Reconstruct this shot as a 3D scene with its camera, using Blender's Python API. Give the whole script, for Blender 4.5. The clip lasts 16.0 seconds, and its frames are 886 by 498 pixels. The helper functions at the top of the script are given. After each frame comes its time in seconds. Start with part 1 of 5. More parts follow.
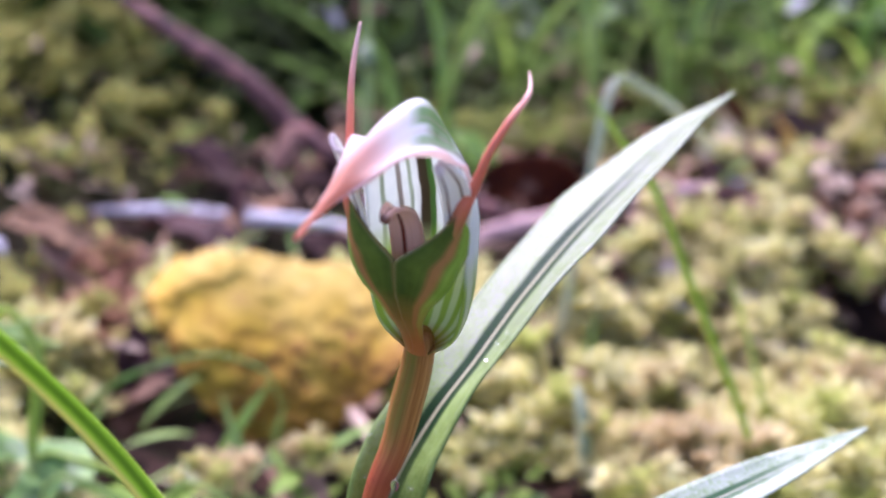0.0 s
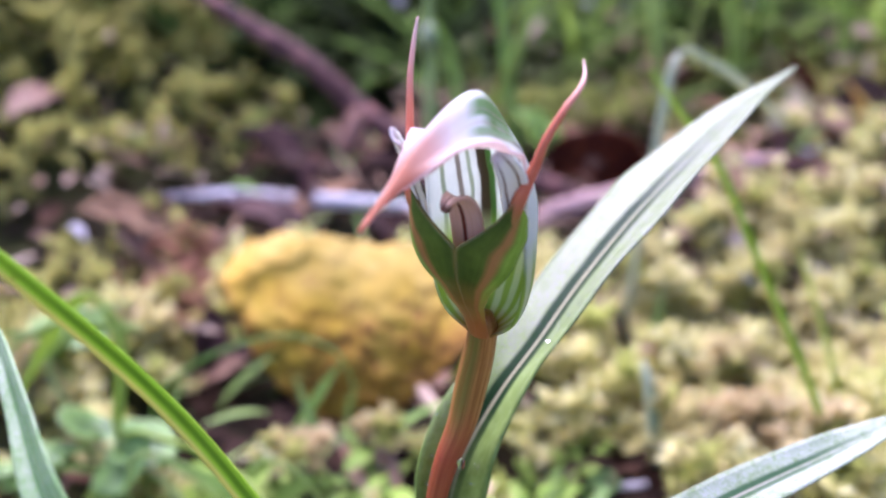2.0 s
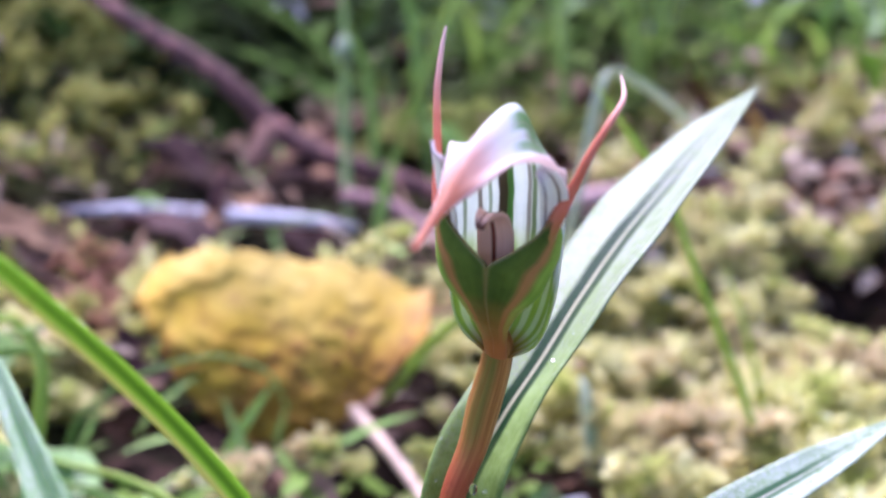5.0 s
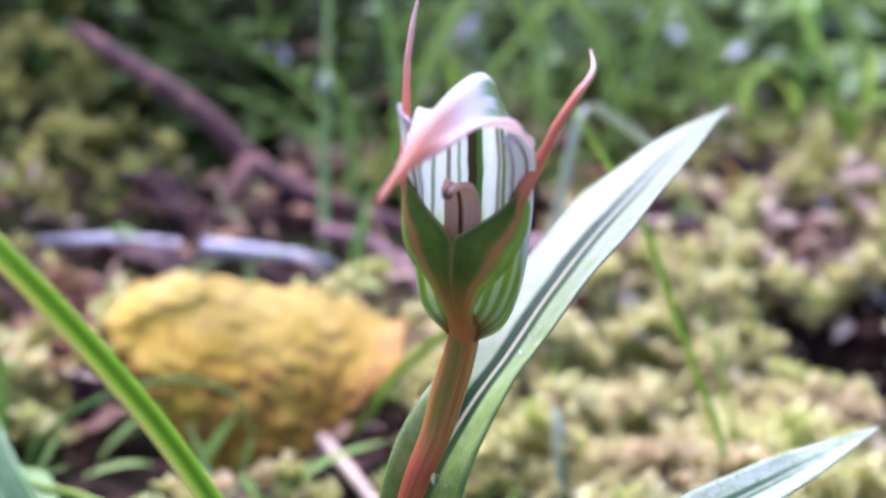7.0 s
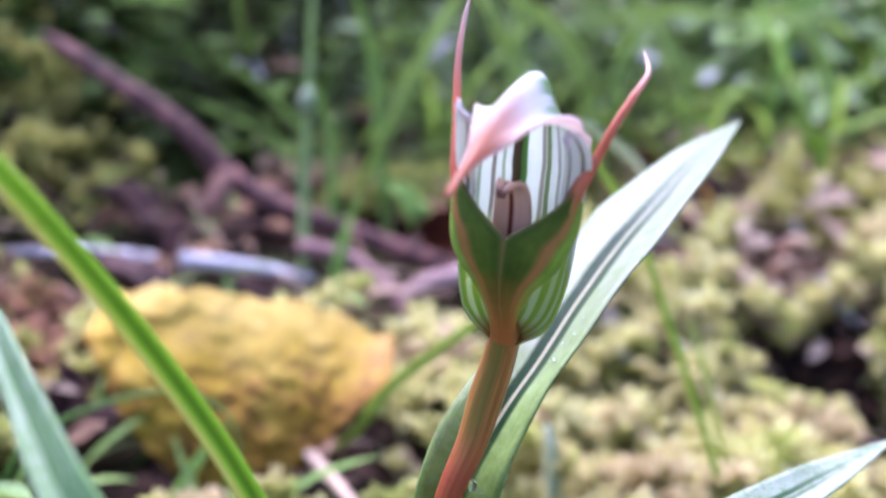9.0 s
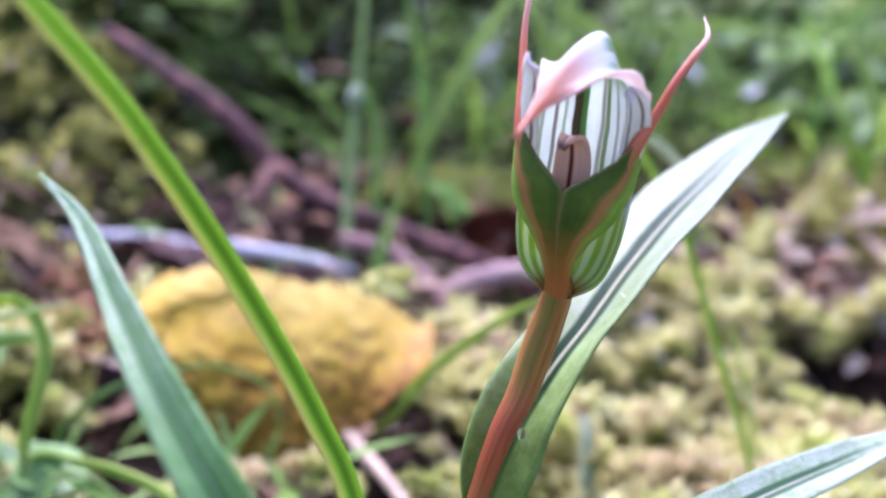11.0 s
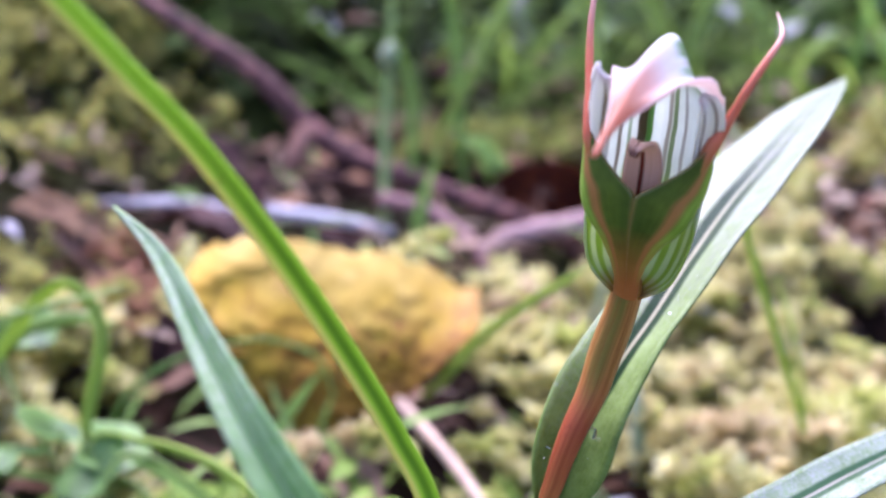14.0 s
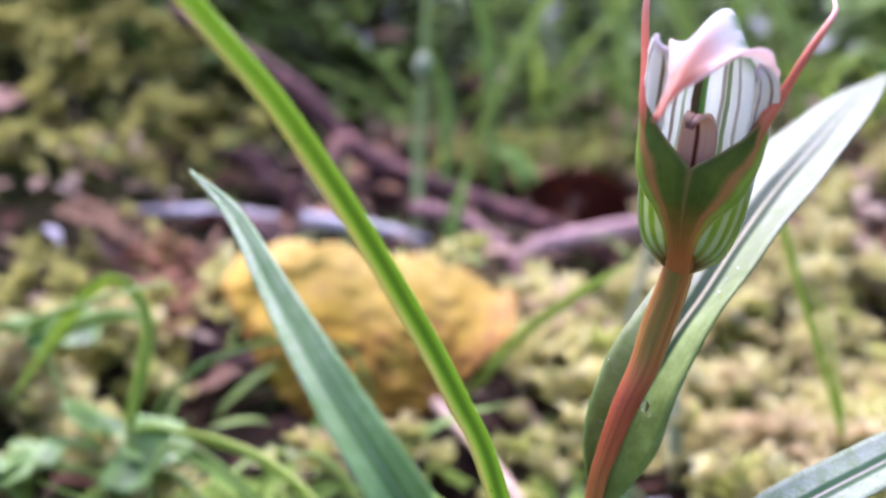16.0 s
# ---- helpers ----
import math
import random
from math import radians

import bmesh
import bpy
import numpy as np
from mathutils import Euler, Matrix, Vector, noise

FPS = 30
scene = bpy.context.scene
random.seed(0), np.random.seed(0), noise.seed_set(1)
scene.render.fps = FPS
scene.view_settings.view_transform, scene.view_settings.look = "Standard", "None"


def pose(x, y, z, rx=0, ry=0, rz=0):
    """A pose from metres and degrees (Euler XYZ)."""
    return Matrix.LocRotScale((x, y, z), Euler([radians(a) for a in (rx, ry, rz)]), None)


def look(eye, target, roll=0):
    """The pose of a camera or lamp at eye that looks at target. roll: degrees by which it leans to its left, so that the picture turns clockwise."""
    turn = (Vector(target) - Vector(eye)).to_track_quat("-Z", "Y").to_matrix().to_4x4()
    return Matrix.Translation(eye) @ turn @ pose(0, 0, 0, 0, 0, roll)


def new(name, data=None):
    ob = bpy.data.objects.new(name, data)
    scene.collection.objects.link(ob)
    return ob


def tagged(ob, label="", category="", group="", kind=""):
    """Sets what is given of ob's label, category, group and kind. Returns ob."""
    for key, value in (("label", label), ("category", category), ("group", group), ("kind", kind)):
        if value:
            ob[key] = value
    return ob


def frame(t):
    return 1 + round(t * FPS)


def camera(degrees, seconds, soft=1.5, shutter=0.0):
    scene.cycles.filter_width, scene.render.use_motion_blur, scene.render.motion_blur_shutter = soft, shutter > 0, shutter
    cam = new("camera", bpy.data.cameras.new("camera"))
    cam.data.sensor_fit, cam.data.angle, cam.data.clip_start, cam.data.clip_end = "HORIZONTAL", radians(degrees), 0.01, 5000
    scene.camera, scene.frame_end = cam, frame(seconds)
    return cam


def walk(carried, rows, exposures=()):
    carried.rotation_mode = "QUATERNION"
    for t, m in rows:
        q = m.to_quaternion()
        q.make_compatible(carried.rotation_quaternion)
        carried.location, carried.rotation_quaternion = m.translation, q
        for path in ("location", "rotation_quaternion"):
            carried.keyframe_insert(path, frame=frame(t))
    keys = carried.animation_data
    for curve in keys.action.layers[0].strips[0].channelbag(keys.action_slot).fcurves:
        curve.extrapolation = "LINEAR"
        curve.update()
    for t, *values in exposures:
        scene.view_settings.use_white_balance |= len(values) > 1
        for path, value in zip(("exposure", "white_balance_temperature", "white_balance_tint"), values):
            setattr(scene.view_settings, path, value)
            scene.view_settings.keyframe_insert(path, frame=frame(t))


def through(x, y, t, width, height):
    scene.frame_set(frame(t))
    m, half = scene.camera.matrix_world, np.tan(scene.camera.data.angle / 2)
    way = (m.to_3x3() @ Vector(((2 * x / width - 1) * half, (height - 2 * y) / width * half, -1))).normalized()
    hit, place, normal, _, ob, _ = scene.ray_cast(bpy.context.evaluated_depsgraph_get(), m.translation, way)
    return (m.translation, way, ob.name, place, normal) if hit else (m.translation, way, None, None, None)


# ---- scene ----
# Camera: a phone held a hand's width from a greenhood orchid, carried slowly to its left.
EXPO_A = 1.735
cam = camera(50.0, 16.0, soft=2.2)
cam.data.dof.use_dof = True
cam.data.dof.focus_distance = 0.121
cam.data.dof.aperture_fstop = 12.6
PATH = [
    (0, (0.0214, -0.1063, 0.1581), (0.0093, 0.0337, 0.1057), -1.97),
    (0.5, (0.0215, -0.1061, 0.1595), (0.0077, 0.0325, 0.1040), -2.34),
    (1, (0.0141, -0.1024, 0.1611), (0.0034, 0.0336, 0.0985), -2.39),
    (1.5, (0.0208, -0.1064, 0.1566), (0.0048, 0.0304, 0.0970), -3.64),
    (2, (0.0227, -0.1089, 0.1606), (-0.0001, 0.0286, 0.1051), -4.76),
    (2.5, (0.0199, -0.1088, 0.1603), (-0.0017, 0.0285, 0.1037), -4.35),
    (3, (0.0096, -0.1095, 0.1607), (-0.0056, 0.0284, 0.1035), -3.75),
    (3.5, (0.0031, -0.1065, 0.1617), (-0.0006, 0.0328, 0.1061), -1.86),
    (4, (0.0033, -0.1060, 0.1610), (0.0002, 0.0336, 0.1064), -1.88),
    (6.5, (0.0059, -0.1070, 0.1591), (0.0023, 0.0333, 0.1062), -1.70),
    (7, (0.0060, -0.1080, 0.1500), (0.0060, 0.0351, 0.1050), -0.00),
    (7.5, (0.0064, -0.1087, 0.1494), (0.0066, 0.0352, 0.1071), 0.32),
    (8, (-0.0029, -0.1079, 0.1447), (0.0028, 0.0362, 0.1035), 2.11),
    (10.3, (-0.0051, -0.1067, 0.1502), (0.0021, 0.0371, 0.1083), 1.12),
    (10.5, (-0.0054, -0.1111, 0.1449), (-0.0021, 0.0335, 0.1051), 2.04),
    (11, (-0.0078, -0.1143, 0.1406), (-0.0061, 0.0305, 0.1014), 3.30),
    (11.5, (-0.0092, -0.1141, 0.1426), (-0.0082, 0.0305, 0.1025), 2.42),
    (12, (-0.0147, -0.1145, 0.1453), (-0.0133, 0.0296, 0.1039), 2.06),
    (12.5, (-0.0143, -0.1145, 0.1467), (-0.0152, 0.0293, 0.1041), 1.56),
    (13, (-0.0162, -0.1149, 0.1471), (-0.0174, 0.0287, 0.1037), 1.38),
    (13.5, (-0.0158, -0.1140, 0.1468), (-0.0175, 0.0294, 0.1027), 1.31),
    (14, (-0.0131, -0.1112, 0.1484), (-0.0154, 0.0306, 0.0997), 1.04),
    (14.5, (-0.0104, -0.1101, 0.1500), (-0.0140, 0.0315, 0.1005), 0.53),
    (15, (-0.0101, -0.1112, 0.1487), (-0.0161, 0.0305, 0.0997), -0.09),
    (15.5, (-0.0133, -0.1149, 0.1423), (-0.0182, 0.0280, 0.0969), 1.36),
    (16, (-0.0172, -0.1163, 0.1434), (-0.0232, 0.0266, 0.0980), 0.88),
]
walk(cam, [(t, look(eye, target, roll)) for t, eye, target, roll in PATH], [(0, EXPO_A, 5760, 40), (3.5, EXPO_A + 0.02, 5600, 38), (7, EXPO_A + 0.04, 5420, 35), (12, EXPO_A + 0.06, 5420, 34), (16, EXPO_A + 0.02, 5740, 39)])

# World and light: bright overcast sky over a forest clearing.
world = bpy.data.worlds.new("world")
scene.world = world
world.use_nodes = True
wt = world.node_tree
sky = wt.nodes.new("ShaderNodeTexSky")
sky.sky_type = "NISHITA"
sky.sun_disc = False
sky.sun_elevation = radians(58)
sky.sun_rotation = radians(-20)
sky.air_density = 1.0
sky.dust_density = 2.0
bg = wt.nodes["Background"]
bg.inputs["Strength"].default_value = 0.125
wt.links.new(sky.outputs["Color"], bg.inputs["Color"])
sun = new("sun", bpy.data.lights.new("sun", "SUN"))
sun.data.energy = 3.2
sun.data.angle = radians(65)
sun.data.color = (1.0, 0.98, 0.95)
SUN_ELEV, SUN_AZ = radians(58), radians(-20)
sun_from = Vector((math.sin(SUN_AZ) * math.cos(SUN_ELEV), math.cos(SUN_AZ) * math.cos(SUN_ELEV), math.sin(SUN_ELEV)))
sun.matrix_world = look(sun_from * 5, (0, 0, 0))

# ---- materials ----
class Nodes:
    """A short way to write node materials."""

    def __init__(self, name, rough=0.6, spec=0.5):
        self.m = bpy.data.materials.new(name)
        self.m.use_nodes = True
        self.t = self.m.node_tree
        self.b = self.t.nodes["Principled BSDF"]
        self.b.inputs["Roughness"].default_value = rough
        self.b.inputs["Specular IOR Level"].default_value = spec

    def add(self, kind, **inputs):
        n = self.t.nodes.new("ShaderNode" + kind)
        for k, v in inputs.items():
            self.to(n.inputs[k.replace("_", " ")], v)
        return n

    def to(self, socket, v):
        if isinstance(v, bpy.types.NodeSocket):
            self.t.links.new(v, socket)
        else:
            socket.default_value = (*v, 1) if isinstance(v, tuple) and len(v) == 3 and socket.type == "RGBA" else v

    def coord(self, which="Object"):
        return self.add("TexCoord").outputs[which]

    def noise(self, scale, detail=3.0, rough=0.6, vector=None):
        n = self.add("TexNoise", Scale=scale, Detail=detail, Roughness=rough)
        self.to(n.inputs["Vector"], vector or self.coord())
        return n.outputs["Fac"]

    def math(self, op, a, b=0.0, clamp=False):
        n = self.add("Math")
        n.operation, n.use_clamp = op, clamp
        self.to(n.inputs[0], a)
        self.to(n.inputs[1], b)
        return n.outputs[0]

    def ramp(self, fac, stops, ease="LINEAR"):
        n = self.add("ValToRGB", Fac=fac)
        r = n.color_ramp
        r.interpolation = ease
        while len(r.elements) < len(stops):
            r.elements.new(0.5)
        for e, (p, c) in zip(r.elements, stops):
            e.position, e.color = p, (*c, 1) if isinstance(c, tuple) else (c, c, c, 1)
        return n.outputs["Color"]

    def mix(self, fac, a, b, mode="MIX"):
        n = self.add("Mix")
        n.data_type, n.blend_type = "RGBA", mode
        self.to(n.inputs[0], fac)
        self.to(n.inputs[6], a)
        self.to(n.inputs[7], b)
        return n.outputs[2]

    def uv(self):
        s = self.add("SeparateXYZ", Vector=self.add("TexCoord").outputs["UV"])
        return s.outputs[0], s.outputs[1]

    def stretch(self, sx, sy):
        n = self.add("Mapping", Vector=self.add("TexCoord").outputs["UV"])
        n.inputs["Scale"].default_value = (sx, sy, 1)
        return n.outputs[0]

    def island(self):
        return self.add("NewGeometry").outputs["Random Per Island"]

    def each(self):
        return self.add("ObjectInfo").outputs["Random"]

    def bump(self, height, strength=0.3, dist=0.0003):
        n = self.add("Bump", Strength=strength, Distance=dist, Height=height)
        self.to(self.b.inputs["Normal"], n.outputs[0])

    def done(self, color, rough=None, through=0.0):
        self.to(self.b.inputs["Base Color"], color)
        if rough is not None:
            self.to(self.b.inputs["Roughness"], rough)
        if through:
            out = self.t.nodes["Material Output"]
            tl = self.add("BsdfTranslucent", Color=color)
            mx = self.add("MixShader")
            self.to(mx.inputs[0], through)
            self.t.links.new(self.b.outputs[0], mx.inputs[1])
            self.t.links.new(tl.outputs[0], mx.inputs[2])
            self.t.links.new(mx.outputs[0], out.inputs["Surface"])
        return self.m


def band(n, x, centre, half, soft):
    """1 within half of centre, falling to 0 over soft."""
    d = n.math("ABSOLUTE", n.math("SUBTRACT", x, centre))
    return n.math("SUBTRACT", 1.0, n.math("DIVIDE", n.math("SUBTRACT", d, half), soft, True), True)


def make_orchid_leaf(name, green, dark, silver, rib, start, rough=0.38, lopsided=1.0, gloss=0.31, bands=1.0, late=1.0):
    """Green at the foot, frosted and paled with painted sky sheen from start on, with two dark bands beside a pale
    midrib.
    """
    n = Nodes(name, rough, 0.8)
    u, v = n.uv()
    veins = n.noise(1.0, 3.0, 0.6, n.stretch(44, 2.0))
    blotch = n.noise(1.0, 3.0, 0.6, n.stretch(5, 9))
    grain = n.noise(2300.0, 3.0, 0.75)
    c = n.mix(n.ramp(veins, [(0.3, 0.0), (0.7, 1.0)]), green, tuple(1.35 * x for x in green))
    mottle = n.noise(330.0, 4.0, 0.7)
    c = n.mix(n.ramp(mottle, [(0.40, 0.0), (0.62, 0.7)]), c, tuple(1.7 * x + 0.02 for x in green))
    # where the reflected sky is painted into the base colour
    sheen_mask = n.math("ADD", n.ramp(v, [(start - 0.16, 0.0), (start + 0.16, 0.85)]), n.math("MULTIPLY", n.math("SUBTRACT", blotch, 0.5), 0.9), True)
    sheen_mask = n.math("MULTIPLY", sheen_mask, n.ramp(grain, [(0.38, 0.35), (0.56, 1.0)]))
    sheen_mask = n.math("MULTIPLY", sheen_mask, n.ramp(veins, [(0.25, 0.72), (0.6, 1.0)]))
    sheen_mask = n.math("MULTIPLY", sheen_mask, n.ramp(mottle, [(0.36, 0.55), (0.56, 1.0)]))
    sheen_mask = n.math("MULTIPLY", sheen_mask, n.ramp(u, [(0.30, 1.0), (0.62, lopsided)]))
    # the frosted, painted sheen begins farther up on one half
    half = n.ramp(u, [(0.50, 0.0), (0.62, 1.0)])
    sheen_mask = n.math("MULTIPLY", sheen_mask, n.math("SUBTRACT", 1.0, n.math("MULTIPLY", half, n.ramp(v, [(0.40, 1.0 - late), (0.68, 0.0)]))))
    c = n.mix(sheen_mask, c, n.mix(n.ramp(v, [(0.50, 0.0), (0.85, 1.0)]), silver, tuple(1.5 * k for k in silver)))
    off = n.math("MULTIPLY", n.math("SUBTRACT", n.noise(110.0, 2.0), 0.5), 0.03)
    uu = n.math("ADD", u, off)
    fade = n.ramp(v, [(start - 0.25, 0.35), (start, 1.0), (0.72, 0.85), (0.92, 0.15)])
    streak = n.ramp(n.noise(1.0, 3.0, 0.7, n.stretch(60, 26)), [(0.3, 0.8), (0.5, 1.0)])
    one = n.math("MULTIPLY", n.math("MULTIPLY", band(n, uu, 0.425, 0.038, 0.055), streak), fade)
    two = n.math("MULTIPLY", band(n, uu, 0.572, 0.035, 0.045), fade)
    c = n.mix(n.math("MULTIPLY", n.math("MAXIMUM", n.math("MULTIPLY", one, 1.35, True), two), 0.97 * bands), c, dark)
    c = n.mix(n.math("MULTIPLY", band(n, u, 0.5, 0.012, 0.022), n.ramp(v, [(0.1, 0.5), (start, 1.0), (0.62, 0.8), (0.80, 0.1)])), c, rib)
    n.bump(n.math("ADD", n.math("MULTIPLY", veins, 0.7), n.math("ADD", n.math("MULTIPLY", grain, 0.5), mottle)), 0.45, 0.0003)
    r = n.math("ADD", rough - 0.08, n.math("MULTIPLY", n.noise(300.0), 0.2))
    n.to(n.b.inputs["Specular IOR Level"], n.math("MULTIPLY", n.math("SUBTRACT", 1.0, n.math("MULTIPLY", n.math("MAXIMUM", one, two), 0.92)), n.ramp(grain, [(0.35, 0.3 * gloss), (0.6, gloss)])))
    return n.done(c, r, 0.12)


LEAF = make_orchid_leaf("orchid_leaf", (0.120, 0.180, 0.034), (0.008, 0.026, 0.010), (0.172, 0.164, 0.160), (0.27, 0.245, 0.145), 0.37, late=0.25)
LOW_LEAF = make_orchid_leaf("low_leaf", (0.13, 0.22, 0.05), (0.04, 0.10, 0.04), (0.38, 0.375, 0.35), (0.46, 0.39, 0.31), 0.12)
NEAR_LEAF = make_orchid_leaf("sheen_painted_leaf", (0.10, 0.235, 0.035), (0.030, 0.120, 0.022), (0.33, 0.345, 0.275), (0.31, 0.37, 0.22), 0.42, 0.40, 0.80, 0.50, 0.8)


def make_stem():
    n = Nodes("orchid_stem", 0.42, 0.2)
    u, v = n.uv()
    grain = n.ramp(n.noise(1.0, 4.0, 0.65, n.stretch(24, 2.0)), [(0.25, 0.0), (0.75, 1.0)])
    fleck = n.noise(420.0, 3.0, 0.7)
    c = n.mix(n.ramp(grain, [(0.3, 0.0), (0.7, 1.0)]), (0.23, 0.095, 0.018), (0.42, 0.20, 0.050))
    c = n.mix(n.ramp(v, [(0.38, 0.0), (0.53, 1.0), (0.64, 0.9), (0.8, 0.4)]), c, n.mix(grain, (0.24, 0.040, 0.014), (0.37, 0.095, 0.035)))
    c = n.mix(n.math("MULTIPLY", n.ramp(v, [(0.0, 1.0), (0.10, 0.0)]), 0.6), c, (0.30, 0.10, 0.02))
    # an olive line down the front that loses itself towards the red node
    front = n.math("MULTIPLY", band(n, u, 0.53, 0.045, 0.06), n.ramp(v, [(0.04, 0.0), (0.14, 0.85), (0.36, 0.8), (0.52, 0.0)], "EASE"))
    front = n.math("MULTIPLY", front, n.ramp(grain, [(0.25, 0.55), (0.6, 1.0)]))
    c = n.mix(front, c, (0.105, 0.105, 0.014))
    c = n.mix(n.math("MULTIPLY", n.ramp(fleck, [(0.60, 0.0), (0.72, 1.0)]), 0.4), c, (0.20, 0.03, 0.015))
    n.bump(n.math("ADD", grain, n.noise(1200.0)), 0.35, 0.0002)
    return n.done(c, None, 0.10)


STEM = make_stem()


def make_hood():
    n = Nodes("hood_tissue", 0.32, 0.45)
    u, v = n.uv()
    wob = n.math("MULTIPLY", n.math("SUBTRACT", n.noise(110.0, 2.0), 0.5), 0.045)
    x = n.math("ADD", u, wob)
    white = n.mix(n.noise(420.0, 3.0), (0.66, 0.71, 0.66), (0.82, 0.84, 0.80))
    # veins: place across the hood, half width, brown or green
    c = white
    brown, green = (0.13, 0.075, 0.03), (0.12, 0.20, 0.035)
    for k, half, col, amount in ((0.345, 0.022, (0.08, 0.05, 0.02), 0.95), (0.385, 0.012, (0.09, 0.22, 0.04), 0.95), (0.50, 0.008, brown, 0.6), (0.535, 0.010, green, 0.8), (0.61, 0.006, brown, 0.5), (0.775, 0.024, (0.10, 0.05, 0.02), 0.95),
                                 (0.84, 0.006, green, 0.4), (0.27, 0.005, green, 0.6), (0.21, 0.008, brown, 0.7), (0.11, 0.008, green, 0.6)):
        c = n.mix(n.math("MULTIPLY", band(n, x, k, half, 0.010), amount), c, col)
    # belly: broad yellow-green and white stripes
    s = n.math("FRACT", n.math("ADD", n.math("MULTIPLY", x, 8.0), n.math("MULTIPLY", n.noise(130.0, 2.0), 0.5)))
    belly = n.mix(n.ramp(s, [(0.14, 0.0), (0.28, 1.0), (0.62, 1.0), (0.78, 0.0)]), (0.62, 0.70, 0.44), n.mix(n.noise(200.0), (0.28, 0.43, 0.05), (0.44, 0.57, 0.13)))
    c = n.mix(n.ramp(v, [(0.20, 1.0), (0.27, 0.0)]), c, belly)
    # roof: green behind, then white, then rosy, drawn out to an orange point
    blotch = n.noise(230.0, 3.0)
    roof = n.mix(n.ramp(blotch, [(0.3, 0.0), (0.7, 1.0)]), (0.70, 0.72, 0.68), (0.80, 0.79, 0.76))
    back = n.math("MULTIPLY", band(n, v, 0.485, 0.04, 0.06), n.ramp(blotch, [(0.25, 0.5), (0.55, 1.0)]))
    lobe = n.math("MULTIPLY", n.math("MAXIMUM", band(n, x, 0.62, 0.035, 0.02), n.math("MULTIPLY", band(n, x, 0.75, 0.02, 0.02), 0.8)), band(n, v, 0.53, 0.06, 0.05))
    roof = n.mix(n.math("MULTIPLY", n.math("MAXIMUM", n.math("MULTIPLY", back, band(n, u, 0.5, 0.22, 0.10)), lobe), 0.9), roof, (0.17, 0.34, 0.07))
    fine = n.ramp(n.math("FRACT", n.math("MULTIPLY", x, 15.0)), [(0.30, 0.0), (0.5, 0.6), (0.70, 0.0)])
    roof = n.mix(n.math("MULTIPLY", fine, n.ramp(v, [(0.5, 1.0), (0.66, 0.2)])), roof, (0.52, 0.42, 0.36))
    roof = n.mix(n.math("MULTIPLY", n.ramp(v, [(0.62, 0.0), (0.75, 1.0)]), n.ramp(blotch, [(0.35, 0.3), (0.6, 1.0)])), roof, (0.78, 0.61, 0.57))
    c = n.mix(n.ramp(v, [(0.415, 0.0), (0.47, 1.0)]), c, roof)
    tip = n.mix(n.noise(300.0), (0.60, 0.19, 0.09), (0.70, 0.32, 0.20))
    c = n.mix(n.ramp(v, [(0.68, 0.0), (0.76, 0.55), (0.83, 1.0)]), c, tip)
    c = n.mix(n.ramp(v, [(0.01, 0.9), (0.065, 0.0)]), c, (0.36, 0.15, 0.03))
    edge = n.math("MULTIPLY", n.ramp(n.math("ABSOLUTE", n.math("SUBTRACT", u, 0.5)), [(0.40, 0.0), (0.46, 1.0)]), n.ramp(v, [(0.36, 0.0), (0.46, 0.8)]))
    c = n.mix(edge, c, (0.76, 0.60, 0.57))
    n.bump(n.math("ADD", n.noise(700.0), n.math("MULTIPLY", n.noise(1.0, 2.0, 0.5, n.stretch(60, 3)), 1.0)), 0.35, 0.00025)
    return n.done(c, None, 0.55)


HOOD = make_hood()


def make_petal():
    n = Nodes("petal_tissue", 0.35, 0.5)
    u, v = n.uv()
    wob = n.math("MULTIPLY", n.math("SUBTRACT", n.noise(160.0, 2.0), 0.5), 0.12)
    x = n.math("FRACT", n.math("MULTIPLY", n.math("ADD", u, wob), 1.8))
    c = n.mix(n.ramp(x, [(0.34, 0.0), (0.41, 0.95), (0.51, 0.95), (0.58, 0.0)]), (0.86, 0.85, 0.77), (0.17, 0.10, 0.04))
    c = n.mix(n.ramp(v, [(0.78, 0.0), (0.95, 1.0)]), c, (0.66, 0.58, 0.57))
    n.bump(n.noise(700.0), 0.25, 0.0002)
    return n.done(c, None, 0.35)


PETAL = make_petal()


